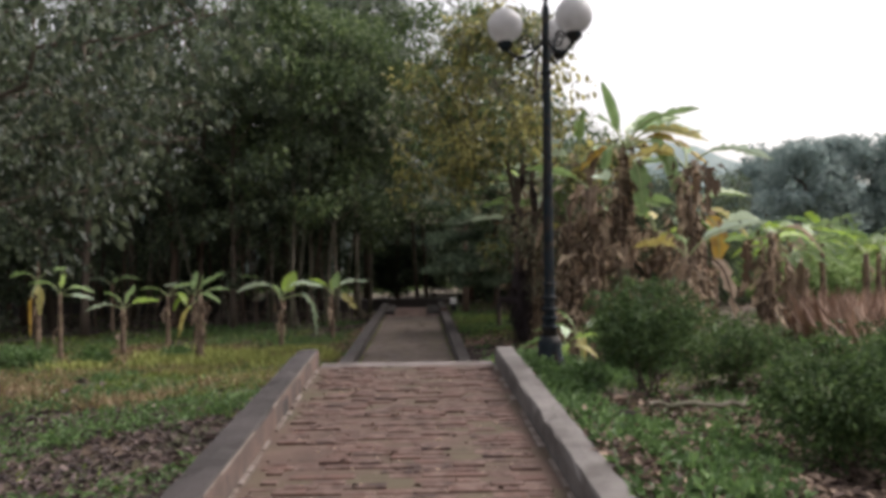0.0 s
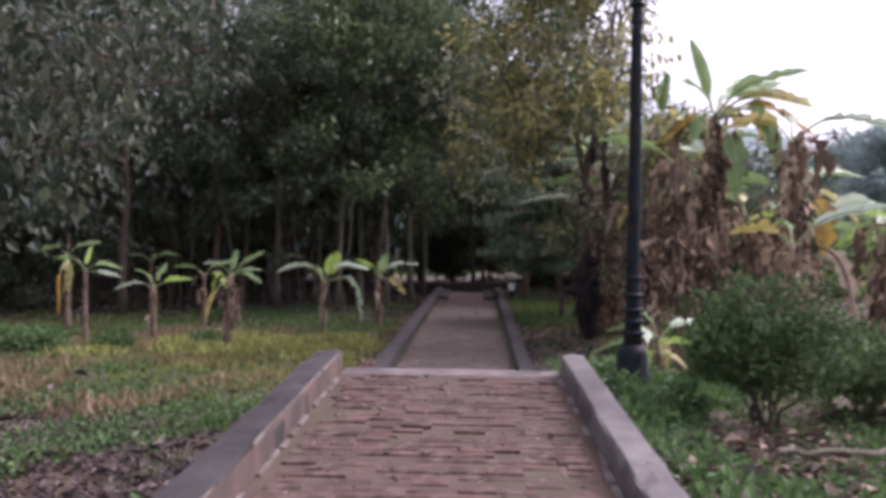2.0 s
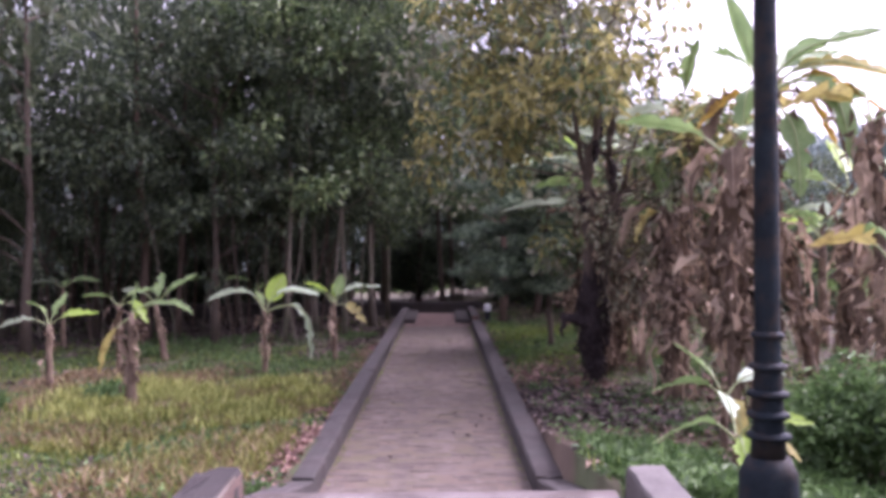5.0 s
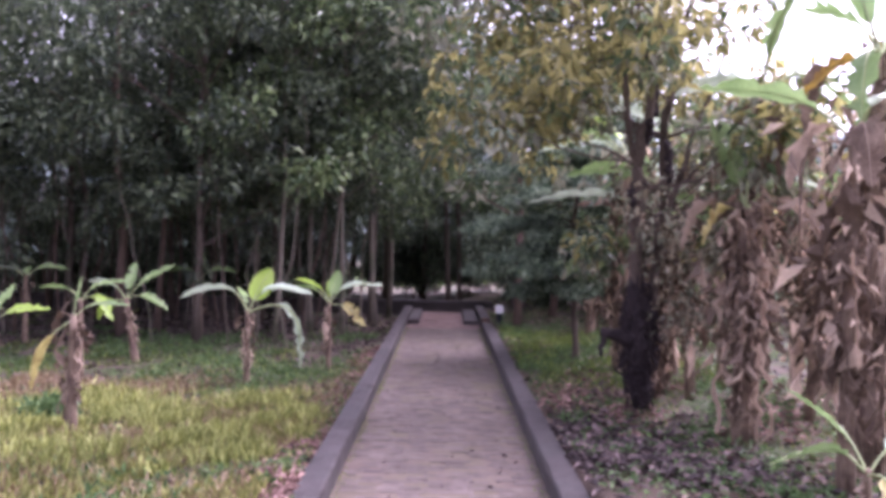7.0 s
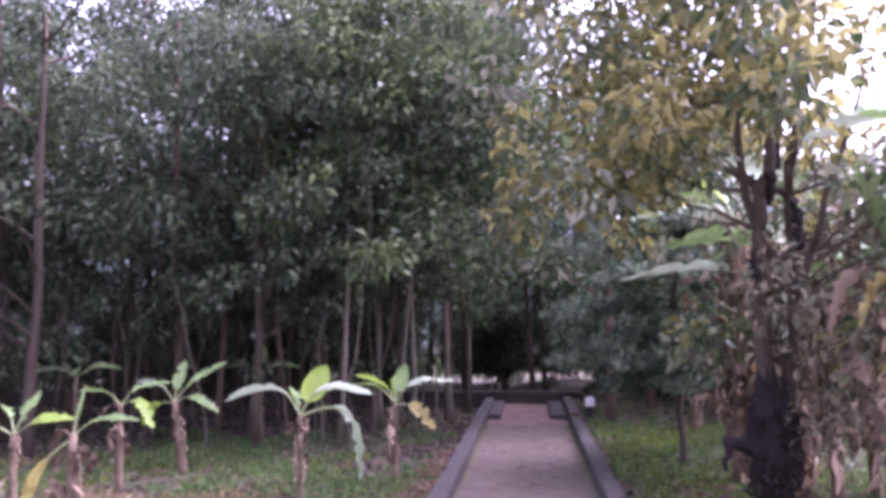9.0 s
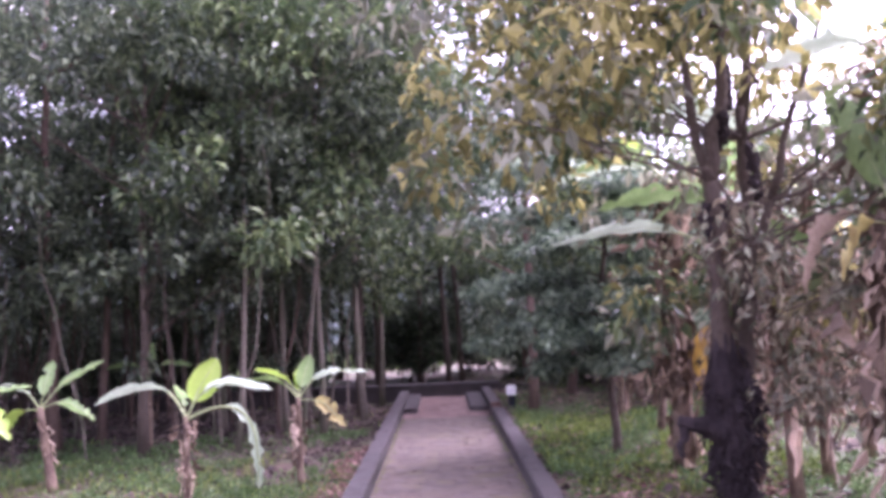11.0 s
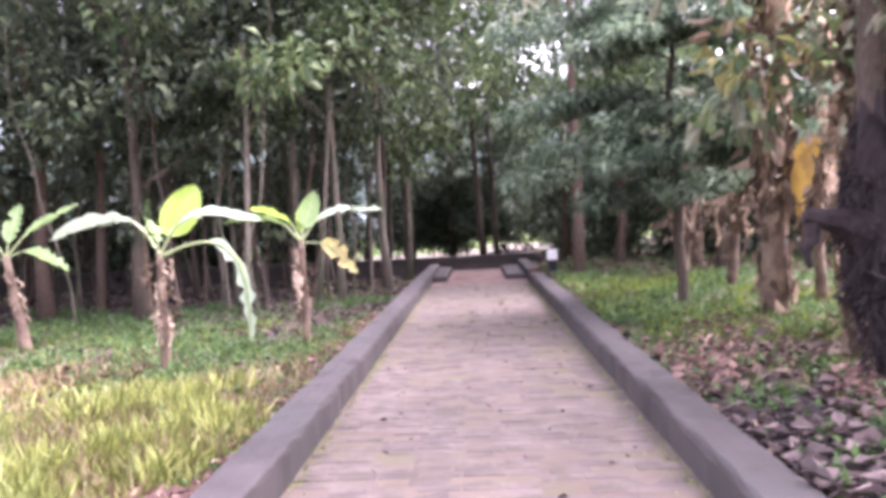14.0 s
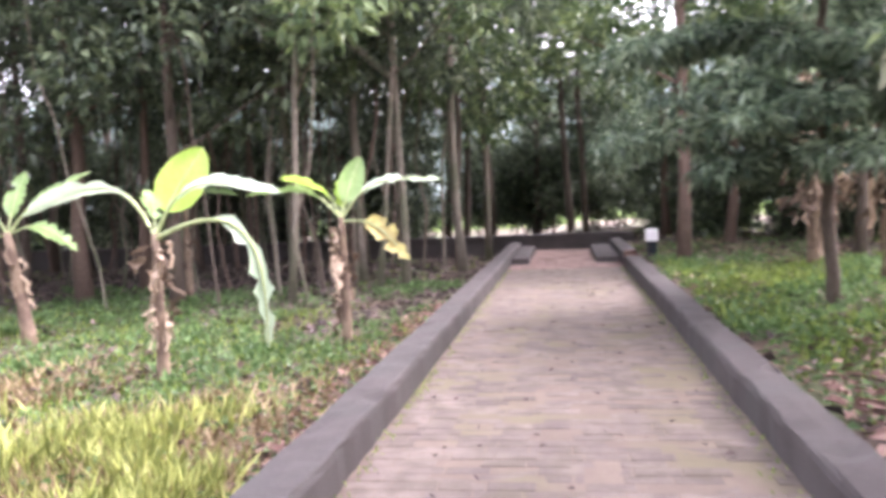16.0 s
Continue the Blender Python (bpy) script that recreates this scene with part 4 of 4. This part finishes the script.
for i, (x, y, h) in enumerate(((8.4, 19.6, 2.1), (9.9, 21.2, 2.2), (10.8, 19.9, 2.0), (12.8, 22.9, 2.2), (11.0, 23.8, 2.4), (14.2, 22.2, 2.0), (13.0, 26.4, 2.6), (9.2, 20.5, 1.9), (10.6, 22.5, 2.2), (8.2, 23.4, 2.3), (12.2, 21.4, 1.9), (11.6, 25.5, 2.4), (13.8, 24.2, 2.0), (9.6, 26.5, 2.6), (15.5, 23, 1.9))):
    a = 37 * i
    banana((x, y, gz(x, y) - 0.05), h, 0.10, [(("l", "g", "g")[(i + k) % 3], a + k * 62, RNG.uniform(40, 68), RNG.uniform(1.0, 1.6), 0.32, RNG.uniform(50, 95), 0.35) for k in range(8)], 5, "green banana plant in the sunny plot", group="green banana plants of the plot")

# ---- lamp post ----
lamp = empty("lamp_post", (1.75, 10.06, gz(1.75, 10.06) - 0.02), "black cast-iron lamp post with two frosted globes", "street lamp")
part("base", lathe([(0.20, 0), (0.20, 0.06), (0.17, 0.09), (0.165, 0.22), (0.14, 0.26), (0.135, 0.42), (0.10, 0.50)], 20), M_POLE, lamp, smooth=True)
part("pole", lathe([(0.085, 0.49), (0.075, 0.62), (0.066, 0.9), (0.058, 1.1), (0.055, 2.4), (0.046, 3.5), (0.046, 4.15), (0.02, 4.25), (0.035, 4.30), (0.0, 4.37)], 16), M_POLE, lamp, smooth=True)
for h, r in ((0.60, 0.105), (0.70, 0.10), (0.80, 0.098), (0.93, 0.09), (1.08, 0.078), (3.45, 0.07), (3.30, 0.06)):
    part("ring", lathe([(r * 0.7, h - 0.022), (r, h - 0.008), (r, h + 0.008), (r * 0.7, h + 0.022)], 18), M_POLE, lamp, smooth=True)
for turn in (180, 62, -58):
    ca, sa = math.cos(radians(turn)), math.sin(radians(turn))
    spin = np.array([[ca, sa, 0], [-sa, ca, 0], [0, 0, 1]])
    t = np.linspace(0, 1, 14)
    cz = 3.80 - 0.24 * np.sin(t * np.pi * 0.75) + 0.10 * t
    v, f = tube(np.stack([0.04 + 0.42 * t, 0 * t, cz], 1), 0.02, 8)
    arm = part("arm", (v @ spin, f), M_POLE, lamp, smooth=True)
    th = np.linspace(0, 3.6 * np.pi, 26)
    rr = np.linspace(0.10, 0.02, 26)
    v, f = tube(np.stack([0.22 + rr * np.cos(th), 0 * th, 3.78 + rr * np.sin(th)], 1), 0.012, 6)
    part("scroll", (v @ spin, f), M_POLE, arm, smooth=True)
    v, f = lathe([(0.0, 0), (0.05, 0.0), (0.065, 0.03), (0.085, 0.05), (0.085, 0.09), (0.05, 0.095)], 16)
    part("globe_holder", (v + np.array([0.46, 0, cz[-1] - 0.02]) @ spin, f), M_POLE, arm, smooth=True)
    v, f = lathe([(0.08, 0)] + [(0.2 * math.sin(a), 0.18 - 0.2 * math.cos(a)) for a in np.linspace(0.5, 3.05, 12)], 20)
    part("globe", (v + np.array([0.46, 0, cz[-1] + 0.07]) @ spin, f), M_GLOBE, lamp, "frosted white glass globe", smooth=True)

# ---- bollard by the path's end ----
bol = empty("bollard", (1.49, 30.15, gz(1.49, 30.15) - 0.02), "short black bollard with a white square head", "bollard")
part("shaft", box(-0.075, 0.075, -0.075, 0.075, 0, 0.36, 0.01), M_POLE, bol)
part("head", box(-0.10, 0.10, -0.10, 0.10, 0.38, 0.58, 0.02), M_WHITE, bol, "white head")

# broken brick pier in the kerb by the bollard
pier = empty("brick_pier", (1.155, 30.15, -1.0), "crumbled reddish brick pier in the kerb", "pier")
for k in range(5):
    for j in range(3):
        if k < 4 or j == 1:
            v, f = box(-0.105, 0.105, -0.27 + 0.19 * j, -0.09 + 0.19 * j, 0.075 * k, 0.075 * k + 0.07, 0.006)
            a = RNG.normal() * 0.06
            v = v @ np.array([[math.cos(a), math.sin(a), 0], [-math.sin(a), math.cos(a), 0], [0, 0, 1]])
            part("brick", (v + [RNG.normal() * 0.012, 0, 0], f), M_REDBRICK, pier)

# ---- shrubs beside the raised walk ----


def bush(at, radii, clumps, per, size, leaf, label, lift=0.35, category="shrub"):
    x, y = at
    b = empty("bush", (x, y, gz(x, y) - 0.03), label, category)
    c = RNG.normal(size=(clumps, 3))
    c *= (RNG.random((clumps, 1)) ** 0.35) / np.linalg.norm(c, axis=1, keepdims=True)
    c = c * np.array(radii) * (0.72 + 0.5 * RNG.random((clumps, 1))) + [0, 0, lift + radii[2]]
    for i in range(7):
        part("stem", limb((RNG.normal() * 0.06, RNG.normal() * 0.06, -0.02), c[i] * [0.7, 0.7, 0.8], 0.02, 0.006, n=6, seg=6), M_BARK, b)
    part("crown", leafage(c, per, size, 0.17, droop=0.1, slim=0.4), leaf, b)
    return b


bush((2.66, 9.35), (0.62, 0.6, 0.42), 85, 55, 0.075, M_LEAF_BUSH, "rounded dark-green shrub on several thin stems", 0.38)
bush((4.05, 10.6), (0.8, 0.7, 0.4), 75, 50, 0.075, M_LEAF_BUSH, "dark untidy shrub with twigs showing", 0.15)
bush((3.55, 6.9), (0.62, 0.7, 0.5), 120, 60, 0.065, M_LEAF_BUSH, "dark dense low shrub in the weeds", 0.058)
bush((5.2, 8.8), (0.8, 0.7, 0.45), 130, 60, 0.07, M_LEAF_BUSH, "dark dense low shrub in the weeds", 0.058)
bush((3.4, 12.4), (0.6, 0.6, 0.4), 120, 70, 0.08, M_WEED, "leafy green weed shrub before the banana clump", 0.15)

for x, y, r in ((-7.9, 17.0, 0.42), (-7.0, 16.6, 0.36), (-8.8, 17.6, 0.45), (-6.2, 17.4, 0.3), (-9.6, 18.6, 0.4), (-4.9, 18.6, 0.24)):
    bush((x, y), (r, r, r * 0.55), 34, 26, 0.11, M_WEED, "tall broad-leaved green weed in the grass", 0.06, "weed")
for x, y, r in ((1.66, 10.6, 0.2), (1.62, 9.8, 0.17), (1.95, 9.4, 0.2), (1.6, 11.3, 0.22), (2.05, 10.9, 0.24)):
    bush((x, y), (r, r, r * 0.5), 26, 24, 0.09, M_WEED, "lush green weed crowding the kerb", 0.03, "weed")
twig = tagged(make("fallen_branch", *join(limb((2.3, 8.1, gz(2.3, 8.1) + 0.16), (3.35, 8.55, gz(3.35, 8.5) + 0.2), 0.02, 0.024, n=9, jit=0.05), limb((3.3, 8.5, gz(3.3, 8.5) + 0.19), (3.45, 8.75, gz(3.4, 8.7) + 0.26), 0.014, 0.006, n=5)), M_BARK_PALE), "bare pale fallen branch lying in leaf litter", "branch")
twig = tagged(make("fallen_branch", *limb((2.7, 7.1, gz(2.7, 7.1) + 0.04), (3.3, 7.35, gz(3.3, 7.35) + 0.05), 0.009, 0.006, n=7), M_BARK_PALE), "thin pale fallen branch lying in leaf litter", "branch")

# ---- ground cover ----


def scatter(n, x0, x1, y0, y1, keep=None):
    x, y = RNG.uniform(x0, x1, n), RNG.uniform(y0, y1, n)
    ok = ((x < -1.25) & (y >= 10.5)) | ((x < -1.16) & (y < 10.5)) | ((x > 1.42 + 0.012 * (10.7 - y)) & (y < 11)) | ((x > 1.30) & (y >= 11))
    soft = np.minimum(np.minimum(y - y0, y1 - y), x1 - x if x1 < -4 or x1 > 1.4 else 9) / 1.6
    soft = np.minimum(soft, (x - x0 if x0 < -2 or x0 > 2 else 9) / 2.0)
    ok &= RNG.random(n) < np.clip(soft + 0.35 * np.sin(x * 2.1 + y * 1.3), 0, 1)
    if keep is not None:
        ok &= keep(x, y)
    x, y = x[ok], y[ok]
    return np.stack([x, y, ground_z(x, y)], 1)


def patch(x, y, s, seed):
    return np.sin(x * s + seed) * np.sin(y * s * 0.8 + seed * 1.7) + 0.6 * np.sin(x * s * 2.3 - y * s * 1.1 + seed * 2.1)


def grass(name, p, height, width, material, label, lean=0.45):
    n = len(p)
    way = RNG.normal(size=(n, 3)) * lean
    way[:, 2] = 1
    ln = height * RNG.uniform(0.4, 1.25, n)
    nor = RNG.normal(size=(n, 3))
    nor[:, 2] = 0
    tagged(make(name, *blades(p, way, nor, ln, width * RNG.uniform(0.6, 1.4, n), 0.2, 0.25), material), label, "grass", kind="stuff")


def flatleaf(name, p, size, material, label, rise=0.02, tilt=0.35, category="leaf litter", slim=0.5):
    n = len(p)
    a = RNG.uniform(0, 2 * np.pi, n)
    way = np.stack([np.cos(a), np.sin(a), RNG.normal(size=n) * 0.25 + 0.1], 1)
    nor = RNG.normal(size=(n, 3)) * tilt + [0, 0, 1]
    ln = size * RNG.uniform(0.4, 1.4, n)
    q = p + np.stack([0 * a, 0 * a, rise * (0.3 + RNG.random(n))], 1)
    tagged(make(name, *blades(q, way, nor, ln, ln * slim * RNG.uniform(0.7, 1.3, n), 0.3, 0.15), material), label, category, kind="stuff")


def plants(p, per, size, spread, material, label):
    v, f = leafage(p + [0, 0, 0.04], per, size, spread, droop=-0.5, slim=0.45, flat=0.6)
    tagged(make("weeds", v, f, material), label, "weeds", kind="stuff")


grass("grass", scatter(46000, -13, -1.3, 9.5, 27, lambda x, y: (patch(x, y, 0.9, 1) > -0.5) & (RNG.random(len(x)) < np.clip((y - 8.5) / 3, 0.1, 1))), 0.11, 0.012, M_GRASS, "short green grass of the field")
grass("grass", scatter(44000, -6.5, -1.45, 12, 20.3, lambda x, y: patch(x, y, 1.3, 4) + 1.2 * np.exp(-((x + 2.2) / 1.1) ** 2) > 0.45), 0.15, 0.008, M_GRASS_YEL, "longer yellowing grass along the path")
grass("grass", scatter(40000, -9, -1.6, 11, 21.5, lambda x, y: patch(x, y, 1.1, 9) > 0.0), 0.14, 0.009, M_STRAW, "dry straw-coloured grass", 0.9)
grass("grass", scatter(60000, -6.5, -1.62, 15.6, 21.6, lambda x, y: (patch(x, y, 2.9, 3) + 0.6 * patch(x, y, 7, 1) > 0.1) & (y < 20.3 + 0.7 * np.sin(2.3 * x) + 0.5 * RNG.normal(size=len(x)))), 0.22, 0.0055, M_GRASS_LIME, "lime-green tufted grass beside the lower path")
grass("grass", scatter(34000, -8, -1.6, 16.0, 22.6, lambda x, y: patch(x, y, 1.2, 5) > -0.4), 0.17, 0.006, M_STRAW, "trampled straw-coloured grass", 1.1)
grass("grass", scatter(20000, 1.4, 8, 6, 35, lambda x, y: patch(x, y, 1.2, 3) > -0.1), 0.09, 0.012, M_GRASS, "short green grass beside the path")
flatleaf("weeds", scatter(30000, -12, -1.35, 11, 29, lambda x, y: patch(x, y, 0.8, 6) > -0.1), 0.06, M_WEED, "low broad-leaved green weeds", 0.09, 0.5, "weeds")
flatleaf("weeds", scatter(30000, 1.35, 9.5, 4, 35, lambda x, y: patch(x, y, 1.1, 2) > -0.6), 0.065, M_WEED, "low broad-leaved green weeds", 0.10, 0.5, "weeds")
flatleaf("leaf_litter", scatter(30000, -6.5, -1.08, 2, 13, lambda x, y: RNG.random(len(x)) < np.clip((12.5 - y) / 4 + 0.08, 0.08, 1)), 0.075, M_LITTER_DARK, "dark rotting fallen leaves", 0.03)
flatleaf("leaf_litter", scatter(20000, 1.38, 6, 3, 12, lambda x, y: patch(x, y, 1.0, 5) > -0.2), 0.11, M_LITTER, "dry brown fallen leaves", 0.06)
flatleaf("leaf_litter", scatter(14000, 1.32, 8, 12, 35, lambda x, y: patch(x, y, 0.9, 8) > 0.0), 0.12, M_LITTER, "dry brown fallen leaves", 0.05)
flatleaf("leaf_litter", scatter(9000, 1.32, 3.8, 14.5, 19, lambda x, y: np.exp(-((y - 17) / 1.6) ** 2) > RNG.random(len(x))), 0.12, M_LITTER_DARK, "dark rotting fallen leaves", 0.07)
flatleaf("leaf_litter", scatter(9000, -7, -1.5, 17.5, 23.5, lambda x, y: patch(x, y, 1.1, 9) > 0.1), 0.09, M_LITTER, "reddish-brown fallen leaves in the grass", 0.05)
flatleaf("leaf_litter", scatter(17000, -1.8, -1.25, 13, 27), 0.08, M_LITTER_PINK, "reddish leaf crumbs along the kerb", 0.03)
flatleaf("leaf_litter", scatter(9000, -14, -1.4, 24, 35), 0.12, M_LITTER_DARK, "dark rotting fallen leaves", 0.03)
flatleaf("weeds", scatter(20000, -7, -1.1, 2, 13, lambda x, y: patch(x, y, 1.2, 7) > -0.1), 0.06, M_WEED, "low green weeds among dead leaves", 0.10, 0.5, "weeds")
plants(scatter(2600, 1.4, 4.6, 4.0, 15.5, lambda x, y: patch(x, y, 1.5, 11) + 0.8 * np.exp(-((x - 1.7) / 0.5) ** 2) > 0.1), 16, 0.085, 0.11, M_WEED, "lush green weeds beside the kerb")
plants(scatter(1500, 1.35, 6, 14, 30, lambda x, y: patch(x, y, 1.3, 5) > -0.1), 12, 0.08, 0.11, M_WEED, "low green weeds under the trees")
plants(scatter(1800, -9, -1.6, 20.8, 29.5, lambda x, y: patch(x, y, 1.1, 2) > -0.2), 12, 0.08, 0.11, M_WEED, "low green weeds of the field")
plants(scatter(1500, -6, -1.2, 5, 17, lambda x, y: patch(x, y, 1.3, 8) > 0.2), 14, 0.08, 0.1, M_WEED, "green weeds among dead leaves and straw")
grass("grass", scatter(26000, -8, -1.5, 9.5, 17.5, lambda x, y: patch(x, y, 1.3, 13) > 0.05), 0.18, 0.007, M_STRAW, "dry straw-coloured grass", 0.9)
flatleaf("leaf_litter", scatter(26000, -24, 18, -6, 40), 0.16, M_LITTER_DARK, "thin scatter of old dead leaves", 0.03)
grass("grass", scatter(30000, -24, 18, -6, 40, lambda x, y: patch(x, y, 0.6, 3) > 0.1), 0.12, 0.02, M_GRASS, "thin rough grass")
grass("grass", scatter(16000, 1.4, 5, 20.5, 29, lambda x, y: patch(x, y, 1.4, 7) > -0.6), 0.13, 0.011, M_GRASS, "green grass under the small dark tree")
flatleaf("leaf_litter", scatter(5200, 1.4, 5, 16.5, 22, lambda x, y: patch(x, y, 1.6, 12) > 0.1), 0.1, M_LITTER_PINK, "pale crumpled dead leaves", 0.08, 0.8)
n = 230
x, y = RNG.uniform(-0.85, 0.95, n), RNG.uniform(15, 30, n)
flatleaf("leaf_litter", np.stack([x, y, 0 * x - 0.897], 1), 0.055, M_LITTER_DARK, "a few scattered dead leaves on the path", 0.008)
n = 520
x, y = RNG.uniform(-0.8, 1.12, n), RNG.uniform(3, 10.3, n)
flatleaf("leaf_litter", np.stack([x, y, walk_z(y) + 0.004], 1), 0.05, M_LITTER, "a few scattered dead leaves on the red walk", 0.008)
edge = np.concatenate([np.stack([-0.97 + np.abs(RNG.normal(size=700)) * 0.035, RNG.uniform(14, 30, 700), np.full(700, -0.905)], 1), np.stack([1.01 - np.abs(RNG.normal(size=700)) * 0.05, RNG.uniform(14, 30, 700), np.full(700, -0.905)], 1)])
grass("grass", edge, 0.035, 0.008, M_GRASS, "tiny weeds at the kerb foot", 0.9)

p = scatter(11000, 6.6, 15, 13.5, 21, lambda x, y: x > 4.2 + 0.25 * y)
grass("dry_reeds", p, 1.05, 0.007, M_REED, "tall dry reddish-brown reeds", 0.3)
p = scatter(16000, 6.0, 20, 9, 14.5)
flatleaf("weeds", p, 0.12, M_WEED, "tangled low green growth", 0.4, 0.5, "weeds")

# ---- far off: air haze painted into hill and tree colours ----
hx = np.linspace(-60, 420, 70)
top = 17 + 7 * np.exp(-((hx - 45) / 40) ** 2) + 3 * np.sin(hx * 0.035) + 1.2 * np.sin(hx * 0.21 + 1) + RNG.normal(size=70) * 0.5
rows = [np.stack([hx, np.full(70, 150 + 25 * k), -3 + (top + 3) * h], 1) for k, h in ((0, 0), (0.5, 0.55), (1, 0.85), (1.6, 1.0), (3, 0.6))]
i = np.arange(4 * 70).reshape(4, 70)[:, :-1].reshape(-1, 1)
backdrop = tagged(make("backdrop", np.concatenate(rows), i + [[0, 1, 71, 70]], M_HILL, smooth=True), "wooded hill in the distance with haze painted into its colour", "hill", kind="structure")
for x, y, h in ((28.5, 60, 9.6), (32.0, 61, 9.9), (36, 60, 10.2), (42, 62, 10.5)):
    slim_tree((x, y, gz(x, y) - 0.05), h, 0.2, 1.5, 2.6, 70, 110, 0.42, M_HAZE_LEAF, M_BARK, "distant tree beyond the plot with haze painted into its leaves", group="distant trees", spread=0.9)
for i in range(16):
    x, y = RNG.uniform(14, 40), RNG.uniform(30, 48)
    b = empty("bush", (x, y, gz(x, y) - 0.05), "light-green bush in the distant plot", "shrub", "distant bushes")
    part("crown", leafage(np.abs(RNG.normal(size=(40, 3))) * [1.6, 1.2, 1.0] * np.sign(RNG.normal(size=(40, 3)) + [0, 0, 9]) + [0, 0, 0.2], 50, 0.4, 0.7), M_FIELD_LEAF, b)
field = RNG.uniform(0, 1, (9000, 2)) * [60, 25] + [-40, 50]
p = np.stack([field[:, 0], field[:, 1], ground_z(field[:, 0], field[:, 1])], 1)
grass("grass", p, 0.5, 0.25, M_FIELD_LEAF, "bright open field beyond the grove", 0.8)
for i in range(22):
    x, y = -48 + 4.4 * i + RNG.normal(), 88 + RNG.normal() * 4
    slim_tree((x, y, gz(x, y) - 0.05), RNG.uniform(9, 13), 0.2, 0.6, 3.2, 45, 70, 0.7, M_HAZE_LEAF, M_BARK, "distant tree across the field with haze painted into its leaves", group="trees across the field", spread=1.2)

# ---- bricks of the walks ----


def brick_mesh(name, material, lx=0.213, ly=0.102, h=0.03):
    b, e = 0.004, 0.003
    v, f = box(-lx / 2, lx / 2, -ly / 2, ly / 2, -h, 0, b)
    v[:, :2] += RNG.normal(size=(len(v), 2)) * e * 0.5
    me = bpy.data.meshes.new(name)
    me.from_pydata(v.tolist(), [], f)
    me.materials.append(material)
    return me


def bricks(parent, x0, x1, y0, y1, height, near0, near1, mat_piece, mat_joined, rough):
    variants = [brick_mesh("brick", mat_piece) for _ in range(6)]
    rest = []
    y, row = y0, 0
    while y < y1 - 0.05:
        x = x0 + (0.055 if row % 2 else 0.0)
        first = True
        while x < x1 - 0.04:
            ln = 0.109 if (first and row % 2) else 0.218
            ln = min(ln, x1 - x)
            cx, cy = x + ln / 2, y + 0.053
            cz = height(cy) + RNG.normal() * rough
            tilt = RNG.normal() * (0.022 if rough > 0.005 else 0.01)
            if RNG.random() > 0.02:
                if near0 <= cy < near1:
                    o = new("brick", variants[int(RNG.integers(6))])
                    o.parent = parent
                    o.location = (cx, cy, cz)
                    o.rotation_euler = (tilt, RNG.normal() * 2.5 * rough, RNG.normal() * 4 * rough)
                    o.scale = (ln / 0.218, 1, 1)
                else:
                    v, f = box(cx - ln / 2 + 0.0025, cx + ln / 2 - 0.0025, cy - 0.051, cy + 0.051, cz - 0.03, cz, 0.004)
                    v[:, 2] += (v[:, 1] - cy) * tilt
                    rest.append((v, f))
            x += ln
            first = False
        y += 0.106
        row += 1
    v = np.concatenate([q[0] for q in rest])
    k = len(rest[0][0])
    fs = [[i + k * j for i in face] for j in range(len(rest)) for face in rest[0][1]]
    tagged(make("brickwork", v, fs, mat_joined, parent), kind="stuff")


bricks(red_walk, -0.795, 1.105, -3.9, 10.39, walk_z, 7.0, 10.39, M_REDBRICK, M_REDBRICK_I, 0.0062)
bricks(grey_path, -0.982, 1.02, 13.1, 29.98, lambda y: -0.9, 16.4, 20.0, M_PAVE, M_PAVE_I, 0.0025)
bricks(end_path, -0.982, 1.02, 30.02, 35.05, lambda y: -0.9, 99, 100, M_ENDBRICK, M_ENDBRICK, 0.0025)
